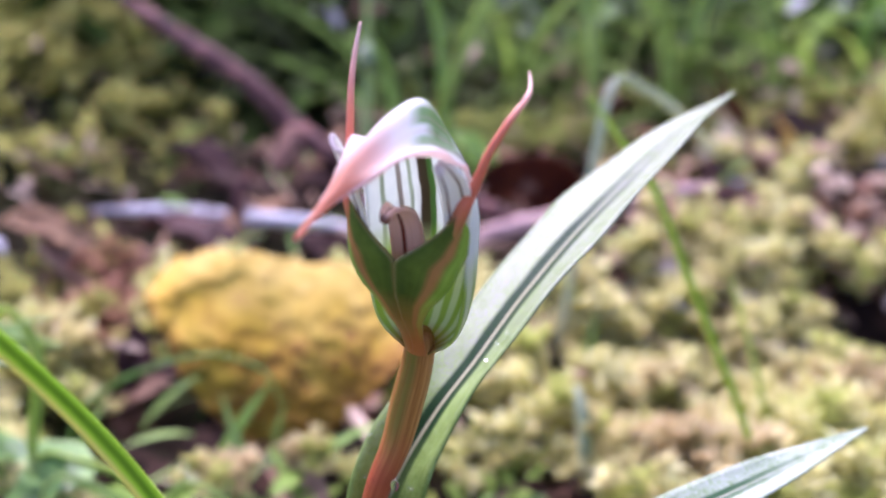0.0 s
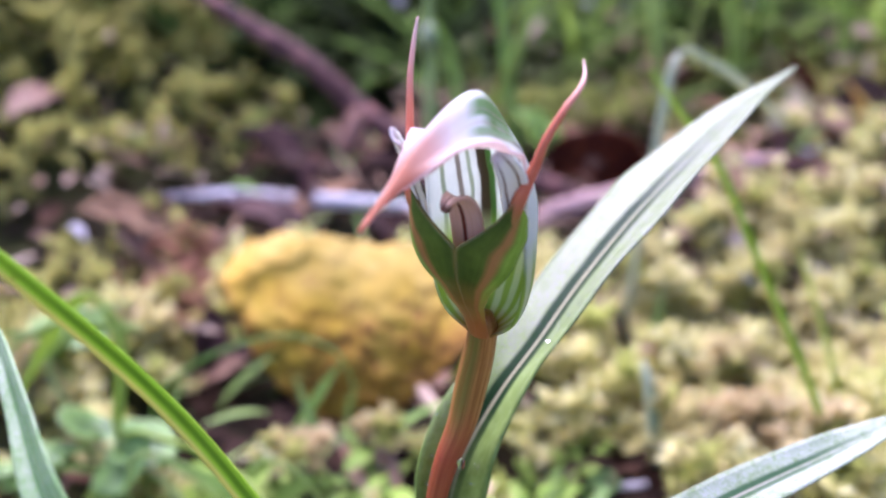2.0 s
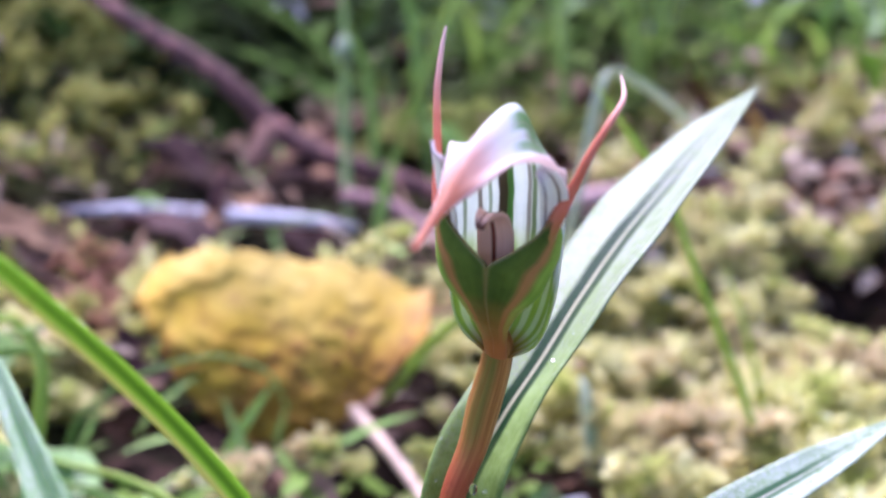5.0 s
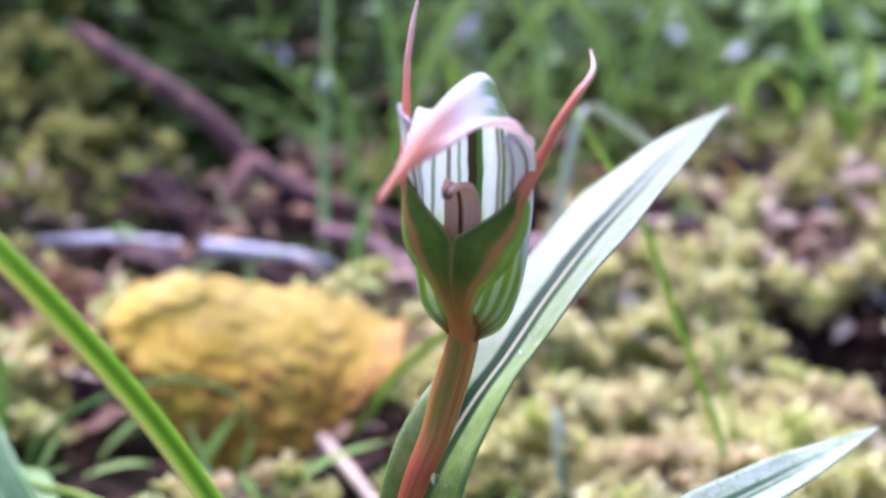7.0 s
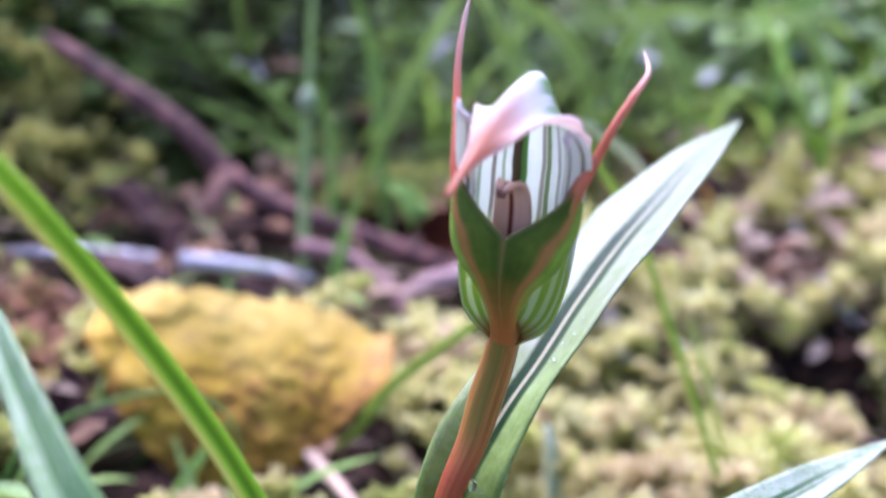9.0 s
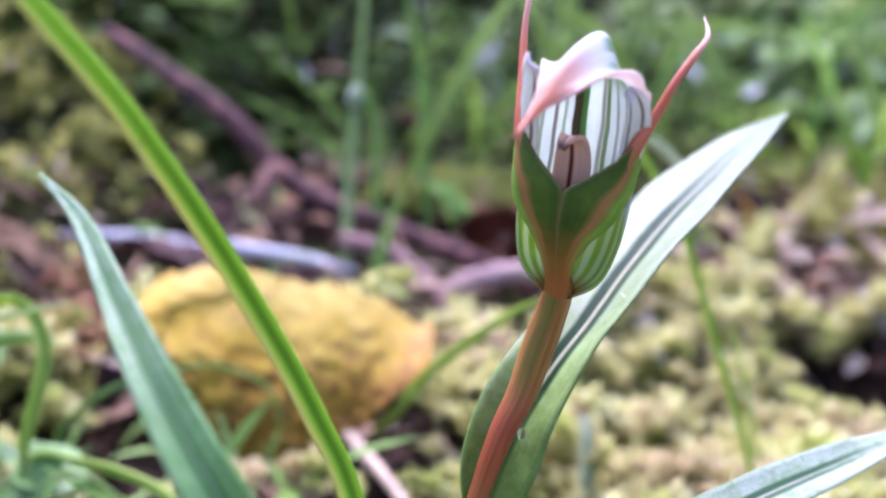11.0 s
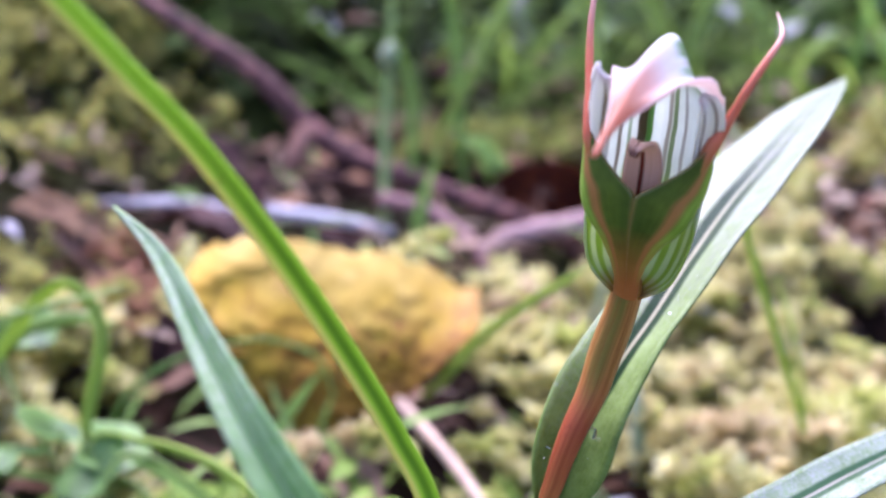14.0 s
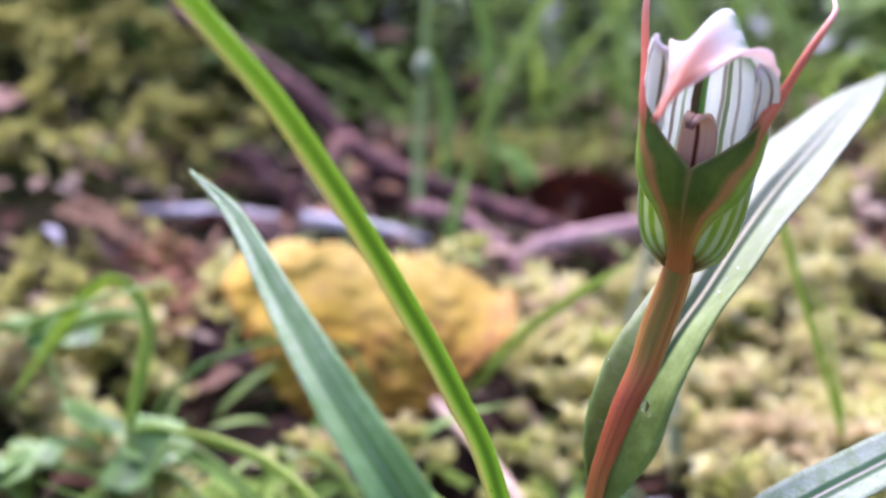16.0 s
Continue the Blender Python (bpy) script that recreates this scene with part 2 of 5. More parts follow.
def make_sepal():
    n = Nodes("sepal_tissue", 0.42, 0.25)
    u, v = n.uv()
    grain = n.noise(1.0, 3.0, 0.6, n.stretch(15, 2.0))
    grain = n.ramp(n.math("ADD", n.math("MULTIPLY", grain, 0.35), n.math("MULTIPLY", n.noise(170.0, 3.0), 1.0)), [(0.45, 0.0), (0.9, 1.0)])
    c = n.mix(grain, (0.024, 0.046, 0.004), (0.095, 0.150, 0.016))
    c = n.mix(n.ramp(u, [(0.30, 0.0), (0.58, 0.35)]), c, (0.13, 0.17, 0.025))
    c = n.mix(n.ramp(u, [(0.60, 0.0), (0.78, 1.0)]), c, n.mix(grain, (0.15, 0.27, 0.02), (0.32, 0.46, 0.07)))
    c = n.mix(n.ramp(u, [(0.0, 0.5), (0.25, 0.0)]), c, (0.035, 0.07, 0.010))
    c = n.mix(n.ramp(u, [(0.015, 0.8), (0.06, 0.0)]), c, (0.17, 0.14, 0.035))
    keel = n.math("MULTIPLY", band(n, u, 0.60, 0.035, 0.12), n.ramp(grain, [(0.0, 0.7), (0.6, 1.0)]))
    c = n.mix(n.math("MULTIPLY", keel, 0.9), c, (0.40, 0.165, 0.055))
    c = n.mix(n.ramp(v, [(0.05, 1.0), (0.28, 0.0)]), c, (0.35, 0.115, 0.026))
    c = n.mix(n.ramp(v, [(0.52, 0.0), (0.60, 1.0)]), c, n.mix(grain, (0.52, 0.10, 0.05), (0.64, 0.20, 0.11)))
    c = n.mix(n.ramp(v, [(0.78, 0.0), (0.95, 1.0)]), c, (0.76, 0.48, 0.40))
    n.bump(n.math("ADD", grain, n.noise(1100.0)), 0.25, 0.00015)
    return n.done(c, None, 0.10)


SEPAL = make_sepal()


def make_lip():
    n = Nodes("lip_tissue", 0.45, 0.4)
    u, v = n.uv()
    c = n.mix(n.noise(1.0, 2.0, 0.5, n.stretch(16, 3)), (0.66, 0.40, 0.29), (0.82, 0.57, 0.44))
    c = n.mix(band(n, u, 0.5, 0.03, 0.05), c, (0.17, 0.025, 0.015))
    c = n.mix(n.ramp(v, [(0.84, 0.0), (0.92, 0.85)]), c, (0.12, 0.035, 0.025))
    n.bump(n.noise(900.0), 0.3, 0.0002)
    return n.done(c, None, 0.4)


LIP = make_lip()


def make_grass(name, base, light, edge=None, rough=0.42):
    n = Nodes(name, rough, 0.5)
    u, v = n.uv()
    veins = n.noise(1.0, 2.0, 0.5, n.stretch(22, 1.5))
    c = n.mix(veins, base, light)
    c = n.mix(n.math("MULTIPLY", band(n, u, 0.60, 0.09, 0.20), n.ramp(v, [(0.1, 0.9), (0.60, 0.85), (0.8, 0.15)])), c, (0.16 * base[0], 0.32 * base[1], 0.2 * base[2]))
    if edge:
        c = n.mix(n.ramp(u, [(0.14, 1.0), (0.30, 0.0)]), c, edge)
    c = n.mix(n.math("MULTIPLY", n.each(), 0.4), c, tuple(0.6 * k for k in light))
    spots = n.ramp(n.noise(420.0, 2.0), [(0.70, 0.0), (0.76, 1.0)])
    c = n.mix(n.math("MULTIPLY", spots, 0.6), c, (0.22, 0.12, 0.03))
    n.bump(n.math("ADD", veins, n.noise(900.0)), 0.3, 0.0002)
    return n.done(c, None, 0.4)


BLADE = make_grass("broad_grass", (0.29, 0.52, 0.015), (0.50, 0.74, 0.06), (0.88, 0.74, 0.24))
GRASS = make_grass("fine_grass", (0.22, 0.40, 0.04), (0.38, 0.56, 0.10))
PALE_GRASS = make_grass("pale_grass", (0.33, 0.47, 0.12), (0.50, 0.62, 0.25))
HERB_LEAF = make_grass("herb_leaf", (0.16, 0.31, 0.06), (0.31, 0.50, 0.14))


def make_dead(name, a, b, c3, rough=0.6, scale=70.0, spec=0.22):
    n = Nodes(name, rough, spec)
    u, v = n.uv()
    c = n.mix(n.ramp(n.noise(scale, 5.0, 0.7), [(0.35, 0.0), (0.65, 1.0)]), a, b)
    c = n.mix(n.ramp(n.noise(scale * 3.5, 4.0, 0.7), [(0.48, 0.0), (0.64, 0.9)]), c, c3)
    veins = n.ramp(n.math("FRACT", n.math("MULTIPLY", n.math("ADD", v, n.math("MULTIPLY", n.math("ABSOLUTE", n.math("SUBTRACT", u, 0.5)), -0.7)), 9.0)), [(0.0, 1.0), (0.1, 0.0), (0.9, 0.0), (1.0, 1.0)])
    c = n.mix(n.math("MULTIPLY", veins, 0.35), c, c3)
    c = n.mix(n.math("MULTIPLY", band(n, u, 0.5, 0.012, 0.03), 0.6), c, c3)
    n.bump(n.math("ADD", n.math("MULTIPLY", veins, 0.3), n.noise(scale * 4, 5.0, 0.7)), 0.6, 0.0014)
    return n.done(c, None, 0.12)



def make_yellow():
    """A decaying leaf: clear yellow at one end, ochre and freckled brown towards the other."""
    n = Nodes("yellow_leaf", 0.6, 0.15)
    u, v = n.uv()
    broad, mid, fine = n.noise(38.0, 3.0), n.noise(110.0, 4.0, 0.7), n.noise(190.0, 4.0, 0.75)
    patch = n.noise(62.0, 4.0, 0.65)
    c = n.mix(n.ramp(broad, [(0.38, 0.0), (0.60, 1.0)]), (0.43, 0.268, 0.018), (0.49, 0.335, 0.050))
    age = n.math("ADD", n.math("MULTIPLY", v, 0.55), n.math("MULTIPLY", n.math("SUBTRACT", 0.62, u), 0.95))
    worn = n.math("ADD", age, n.math("MULTIPLY", n.math("SUBTRACT", patch, 0.5), 2.2))
    c = n.mix(n.ramp(mid, [(0.46, 0.0), (0.60, 0.55)]), c, (0.38, 0.215, 0.020))
    c = n.mix(n.ramp(worn, [(0.30, 0.0), (0.75, 0.85)]), c, (0.30, 0.150, 0.018))
    # paler in patches towards the upper edge
    pale_top = n.math("MULTIPLY", n.ramp(u, [(0.55, 0.0), (0.82, 0.85)]), n.ramp(patch, [(0.36, 0.25), (0.56, 1.0)]))
    c = n.mix(pale_top, c, (0.54, 0.385, 0.10))
    c = n.mix(n.math("MULTIPLY", n.ramp(v, [(0.78, 0.0), (0.95, 0.8)]), n.ramp(patch, [(0.40, 0.1), (0.56, 1.0)])), c, (0.24, 0.105, 0.020))
    freckle = n.math("MULTIPLY", n.ramp(fine, [(0.48, 0.0), (0.58, 1.0)]), n.ramp(worn, [(0.1, 0.15), (0.6, 0.9)]))
    c = n.mix(freckle, c, (0.15, 0.062, 0.014))
    n.bump(n.math("ADD", mid, n.math("MULTIPLY", fine, 0.5)), 0.6, 0.001)
    return n.done(c, None, 0.12)


YELLOW = make_yellow()
BROWN = make_dead("brown_leaf", (0.22, 0.11, 0.055), (0.35, 0.21, 0.11), (0.09, 0.045, 0.025))
PINKISH = make_dead("pink_brown_leaf", (0.32, 0.17, 0.115), (0.45, 0.30, 0.21), (0.14, 0.065, 0.045))
PURPLE = make_dead("purple_brown_leaf", (0.038, 0.016, 0.016), (0.105, 0.050, 0.046), (0.018, 0.009, 0.009), 0.65, spec=0.10)
DARKRED = make_dead("dark_red_leaf", (0.025, 0.006, 0.005), (0.050, 0.013, 0.008), (0.12, 0.030, 0.009), 0.7, spec=0.03)


def make_bark(name, a, b, c3, rough=0.7, spec=0.2):
    n = Nodes(name, rough, spec)
    g = n.noise(1.0, 4.0, 0.7, n.stretch(7, 26))
    c = n.mix(n.ramp(g, [(0.35, 0.0), (0.65, 1.0)]), a, b)
    c = n.mix(n.ramp(n.noise(90.0, 4.0), [(0.52, 0.0), (0.66, 0.8)]), c, c3)
    n.bump(n.math("ADD", g, n.noise(600.0, 4.0)), 0.8, 0.001)
    return n.done(c)


BARK = make_bark("twig_bark", (0.026, 0.011, 0.011), (0.125, 0.060, 0.056), (0.30, 0.14, 0.115), spec=0.10)
PINKWOOD = make_bark("peeled_twig", (0.16, 0.08, 0.078), (0.32, 0.19, 0.18), (0.08, 0.04, 0.04), 0.6, spec=0.1)
WHITEWOOD = make_bark("bleached_stick", (0.40, 0.37, 0.39), (0.66, 0.63, 0.66), (0.20, 0.15, 0.15), 0.4)


def make_moss(name, a, b, c3, rough=0.6, spec=0.2, through=0.4, c4=None, patch=(24.0, 0.52)):
    """a to b from leaflet to leaflet, patches of c3, and of c4 at another size."""
    n = Nodes(name, rough, spec)
    isle = n.island()
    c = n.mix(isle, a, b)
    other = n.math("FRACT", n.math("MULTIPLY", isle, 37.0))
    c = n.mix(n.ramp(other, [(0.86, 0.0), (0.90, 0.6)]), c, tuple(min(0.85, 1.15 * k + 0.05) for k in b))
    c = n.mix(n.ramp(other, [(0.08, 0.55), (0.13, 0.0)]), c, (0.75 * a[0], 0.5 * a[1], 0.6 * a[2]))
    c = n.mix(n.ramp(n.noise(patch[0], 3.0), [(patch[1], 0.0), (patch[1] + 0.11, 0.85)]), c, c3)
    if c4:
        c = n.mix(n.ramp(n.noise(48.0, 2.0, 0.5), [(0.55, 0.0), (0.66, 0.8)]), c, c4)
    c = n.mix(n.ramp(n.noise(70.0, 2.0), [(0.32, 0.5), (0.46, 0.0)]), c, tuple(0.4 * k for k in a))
    return n.done(c, None, through)


MOSS = make_moss("yellow_moss", (0.39, 0.39, 0.085), (0.95, 0.885, 0.47), (0.58, 0.45, 0.26), c4=(0.44, 0.50, 0.10), through=0.5)
BANKMOSS = make_moss("bank_moss", (0.25, 0.26, 0.05), (0.80, 0.75, 0.24), (0.13, 0.14, 0.03))
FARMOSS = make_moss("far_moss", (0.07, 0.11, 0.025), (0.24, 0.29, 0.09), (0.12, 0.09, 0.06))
# darker copy of the moss, its shade put into the colour
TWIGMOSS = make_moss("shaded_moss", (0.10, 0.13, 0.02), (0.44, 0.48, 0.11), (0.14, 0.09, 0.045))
REDMOSS = make_moss("reddish_moss", (0.26, 0.11, 0.06), (0.52, 0.30, 0.19), (0.36, 0.26, 0.09))
# shaded copy of the undergrowth: near-black patches put deep shade into its colour
SHADED_GREENERY = make_moss("undergrowth", (0.004, 0.009, 0.003), (0.130, 0.215, 0.042), (0.004, 0.005, 0.0025), 0.8, 0.02, 0.25, patch=(13.0, 0.42))
HERBTUFT = make_moss("bright_grass", (0.14, 0.25, 0.03), (0.36, 0.50, 0.09), (0.20, 0.30, 0.06))
# lit copy of the undergrowth, with the light put into its colour
LIT_GREENERY = make_moss("lit_undergrowth", (0.06, 0.085, 0.028), (0.46, 0.53, 0.22), (0.20, 0.16, 0.09), 0.6, 0.15, 0.45)
# paler foliage, its caught light painted into the grey-green
SILVERY = make_moss("grey_green_foliage", (0.13, 0.21, 0.07), (0.30, 0.42, 0.18), (0.12, 0.16, 0.08))
PALE_BITS = make_moss("pale_litter", (0.34, 0.20, 0.12), (0.62, 0.48, 0.37), (0.22, 0.12, 0.07))
RUSTY = make_moss("rusty_litter", (0.10, 0.045, 0.025), (0.40, 0.21, 0.11), (0.05, 0.025, 0.018), 0.7, 0.15, 0.15)
WETSCRAP = make_moss("wet_scraps", (0.58, 0.42, 0.38), (0.86, 0.78, 0.76), (0.62, 0.50, 0.44), 0.25, 0.6, 0.15)
SHOOTS = make_moss("green_shoots", (0.13, 0.24, 0.04), (0.28, 0.42, 0.11), (0.17, 0.27, 0.08))
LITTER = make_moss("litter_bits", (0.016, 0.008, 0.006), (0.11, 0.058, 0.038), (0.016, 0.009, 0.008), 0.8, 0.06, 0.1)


def make_soil():
    n = Nodes("forest_soil", 0.9, 0.06)
    c = n.mix(n.ramp(n.noise(60.0, 6.0, 0.7), [(0.35, 0.0), (0.7, 1.0)]), (0.007, 0.004, 0.003), (0.035, 0.020, 0.015))
    c = n.mix(n.ramp(n.noise(3.0, 6.0, 0.7), [(0.45, 0.0), (0.60, 0.8)]), c, n.mix(n.noise(30.0, 4.0), (0.035, 0.045, 0.012), (0.09, 0.10, 0.03)))
    n.bump(n.noise(260.0, 6.0, 0.7), 1.0, 0.003)
    return n.done(c)


SOIL = make_soil()


def make_water():
    n = Nodes("water", 0.02, 0.5)
    n.b.inputs["Transmission Weight"].default_value = 1.0
    n.b.inputs["IOR"].default_value = 1.33
    return n.done((1.0, 1.0, 1.0))


WATER = make_water()
BULB = make_grass("seed_head", (0.42, 0.50, 0.28), (0.58, 0.64, 0.42))
PALESTRAW = make_grass("pale_straw", (0.52, 0.58, 0.40), (0.70, 0.75, 0.56))
HERB_BLADE = make_grass("herb_blade", (0.36, 0.50, 0.06), (0.54, 0.66, 0.16))
FORKWOOD = make_bark("broken_wood", (0.18, 0.085, 0.065), (0.35, 0.19, 0.14), (0.10, 0.05, 0.04), 0.7, spec=0.08)
PEELED = make_bark("pale_peeled_twig", (0.28, 0.16, 0.15), (0.50, 0.34, 0.32), (0.16, 0.085, 0.08), 0.6, spec=0.1)
STRAW = make_bark("straw", (0.46, 0.31, 0.22), (0.66, 0.49, 0.37), (0.30, 0.18, 0.12), 0.5)
PALESCRAP = make_dead("pale_scrap", (0.66, 0.50, 0.48), (0.80, 0.68, 0.66), (0.42, 0.28, 0.26))
# bleached scraps, and leaves behind whose skylight is painted as pale colour
BLEACHED_SKYLIT = make_moss("bleached_skylit_leaves", (0.26, 0.28, 0.28), (0.52, 0.54, 0.55), (0.28, 0.24, 0.23))

# ---- builders ----
def smooth(x, a, b):
    k = np.clip((np.asarray(x, float) - a) / (b - a), 0, 1)
    return k * k * (3 - 2 * k)


def spline(pts, n):
    """n points along a smooth curve through pts (any width of row)."""
    p = np.array(pts, float)
    q = np.vstack([2 * p[0] - p[1], p, 2 * p[-1] - p[-2]])
    out = []
    for s in np.linspace(0, len(p) - 1, n):
        i = min(int(s), len(p) - 2)
        t = s - i
        a, b, c, d = q[i : i + 4]
        out.append(0.5 * (2 * b + (c - a) * t + (2 * a - 5 * b + 4 * c - d) * t**2 + (3 * b - a - 3 * c + d) * t**3))
    return np.array(out)


def unit(v):
    v = np.asarray(v, float)
    return v / np.maximum(np.linalg.norm(v, axis=-1, keepdims=True), 1e-12)


def solid(name, verts, faces, mat, parent=None, label="", uv=None):
    """One mesh object, smooth-shaded; uv: a pair for each vertex."""
    me = bpy.data.meshes.new(name)
    me.from_pydata([tuple(map(float, v)) for v in verts], [], [tuple(map(int, f)) for f in faces])
    me.polygons.foreach_set("use_smooth", np.ones(len(me.polygons), bool))
    if uv is not None:
        idx = np.zeros(len(me.loops), int)
        me.loops.foreach_get("vertex_index", idx)
        me.uv_layers.new().data.foreach_set("uv", np.asarray(uv, float)[idx].ravel())
    me.materials.append(mat)
    me.update()
    ob = new(name, me)
    if parent:
        ob.parent = parent
        ob.matrix_parent_inverse = Matrix.Translation(-parent.location)
    if label:
        tagged(ob, label)
    return ob


def sheet(grid, uvs, thick):
    """Verts, faces and uvs of a thin closed sheet over a grid of points (n, m, 3)."""
    n, m, _ = grid.shape
    du, dv = np.gradient(grid, axis=0), np.gradient(grid, axis=1)
    nrm = unit(np.cross(du, dv))
    top, low = grid + nrm * thick / 2, grid - nrm * thick / 2
    verts = np.concatenate([top.reshape(-1, 3), low.reshape(-1, 3)])
    k = n * m
    faces = []
    for i in range(n - 1):
        for j in range(m - 1):
            a, b, c, d = i * m + j, i * m + j + 1, (i + 1) * m + j + 1, (i + 1) * m + j
            faces += [(a, d, c, b), (a + k, b + k, c + k, d + k)]
    for i in range(n - 1):
        for j, flip in ((0, 0), (m - 1, 1)):
            a, d = i * m + j, (i + 1) * m + j
            faces.append((a, a + k, d + k, d) if not flip else (a, d, d + k, a + k))
    for j in range(m - 1):
        for i, flip in ((0, 1), (n - 1, 0)):
            a, b = i * m + j, i * m + j + 1
            faces.append((a, a + k, b + k, b) if not flip else (a, b, b + k, a + k))
    return verts, faces, np.concatenate([uvs.reshape(-1, 2)] * 2)


def blade(name, pts, sides, mat, parent=None, label="", cup=0.25, thick=0.00035, n=36, m=9, wave=0.0, seed=0):
    """A leaf or blade. pts: rows of x, y, z, half width along the midrib; sides: vectors across it, spread over the length."""
    c = spline(pts, n)
    w = np.maximum(c[:, 3:4], 0.00008)
    t = unit(np.gradient(c[:, :3], axis=0))
    s = unit(spline(sides, n)) if len(sides) > 1 else np.repeat(unit(sides), n, 0)
    s = unit(s - (s * t).sum(1, keepdims=True) * t)
    nrm = np.cross(s, t)
    v = np.linspace(-1, 1, m)
    cups = spline([[k] for k in cup], n)[:, 0] if isinstance(cup, (list, tuple)) else np.full(n, cup)
    lift = cups[:, None] * np.abs(v)[None] ** 1.5
    rs = np.random.RandomState(seed)
    ph = rs.rand(3) * 6
    a = np.linspace(0, 1, n)[:, None]
    ripple = wave * (np.sin(a * 17 + ph[0] + 2 * v) + 0.6 * np.sin(a * 41 + ph[1] - 3 * v)) * np.abs(v)
    g = c[:, None, :3] + s[:, None] * (w * v)[..., None] + nrm[:, None] * (w * (lift + ripple))[..., None]
    uv = np.stack(np.broadcast_arrays(v[None] * 0.5 + 0.5, a), -1)
    return solid(name, *sheet(g, uv, thick)[:2], mat, parent, label, sheet(g, uv, thick)[2])


def rod(pts, n=24, k=10, flat=1.0, bump=0.0, seed=0, front=(0, -1, 0)):
    """Verts, faces, uvs of a closed tapering rod. pts: rows of x, y, z, radius."""
    c = spline(pts, n)
    t = unit(np.gradient(c[:, :3], axis=0))
    f = unit(np.array(front, float) - (t @ np.array(front, float))[:, None] * t)
    s = np.cross(f, t)
    rs = np.random.RandomState(seed)
    verts, uv = [], []
    for i in range(n):
        for j in range(k):
            a = 2 * math.pi * j / (k - 1) - math.pi
            r = max(c[i, 3], 5e-5) * (1 + bump * (rs.rand() - 0.5) * (j not in (0, k - 1)))
            verts.append(c[i, :3] + r * (math.cos(a) * f[i] * flat - math.sin(a) * s[i]))
            uv.append((j / (k - 1), i / (n - 1)))
    faces = [(i * k + j, i * k + j + 1, (i + 1) * k + j + 1, (i + 1) * k + j) for i in range(n - 1) for j in range(k - 1)]
    faces += [tuple(reversed(range(k - 1))), tuple((n - 1) * k + j for j in range(k - 1))]
    return np.array(verts), faces, np.array(uv)


def stick(name, pts, mat, label, parent=None, **kw):
    v, f, uv = rod(pts, **kw)
    ob = solid(name, v, f, mat, parent, label if parent else "", uv)
    return ob if parent else tagged(ob, label, "stick")


def base(name, place, label, category, group=""):
    ob = new(name)
    ob.location = place
    ob.empty_display_size = 0.01
    return tagged(ob, label, category, group)


def height(x, y):
    """The forest floor: a shallow hollow before a mossy bank, rising away from the flower."""
    x, y = np.asarray(x, float), np.asarray(y, float)
    h = -0.006 - 0.20 * np.clip(x - 0.02, 0, 0.22) * np.exp(-(((y - 0.19) / 0.12) ** 2)) * (1 - smooth(x, 0.3, 0.6))
    h = h + 0.026 * smooth(y, 0.19, 0.30) * (1 - smooth(np.abs(x), 0.5, 1.1)) + 0.085 * smooth(-x, 0.13, 0.27) * smooth(y, 0.27, 0.42) * (1 - smooth(-x, 0.5, 1.2))
    h = h + 0.05 * smooth(y, 0.45, 0.9) + 0.45 * smooth(y, 1.0, 4.5) + 0.02 * smooth(x, 0.15, 0.3) * smooth(y, 0.25, 0.4)
    h = h + 0.003 * np.exp(-(((x + 0.055) / 0.03) ** 2) - (((y - 0.145) / 0.02) ** 2))
    h = h - 0.034 * np.exp(-(((x - 0.168) / 0.030) ** 2) - (((y - 0.236) / 0.032) ** 2))
    r = np.hypot(x, y - 0.3)
    near = np.exp(-((r / 1.2) ** 2))
    bumps = 0.006 * np.sin(47 * x + 1.3) * np.sin(39 * y + 0.4) + 0.004 * np.sin(91 * x - 60 * y) + 0.003 * np.sin(140 * y + 75 * x + 2)
    roll = 0.05 * np.sin(2.1 * x + 0.7) * np.sin(1.7 * y - 0.4) * smooth(r, 0.8, 2.5)
    return h + near * bumps + roll


# ---- ground ----
def build_ground():
    s = np.linspace(-1, 1, 241)
    a = 0.75 * s + 45 * s**9
    xs, ys = np.meshgrid(a, a + 0.35, indexing="xy")
    z = height(xs, ys)
    v = np.stack([xs, ys, z], -1).reshape(-1, 3)
    k = len(a)
    f = [(i * k + j, i * k + j + 1, (i + 1) * k + j + 1, (i + 1) * k + j) for i in range(k - 1) for j in range(k - 1)]
    return tagged(solid("ground", v, f, SOIL), "damp dark forest soil under moss and leaf litter", "ground", kind="structure")


build_ground()


# ---- the orchid ----
ORCHID = base("orchid", (-0.005, 0.002, -0.004), "greenhood orchid with a striped hooded flower on a reddish stem", "flower")
MM = 0.001
F_BASE = np.array((0.0087, 0.0022, 0.1040))
F_UP = unit((0.13, 0.03, 1.0))
F_FWD = unit(np.array((-0.39, -0.92, 0.0)) - np.dot((-0.39, -0.92, 0.0), F_UP) * F_UP)
F_SIDE = np.cross(F_UP, F_FWD)


def petal_place(f, r, u):
    f, r, u = np.broadcast_arrays(f, r, u)
    return F_BASE + MM * (f[..., None] * F_FWD + r[..., None] * F_SIDE + u[..., None] * F_UP)


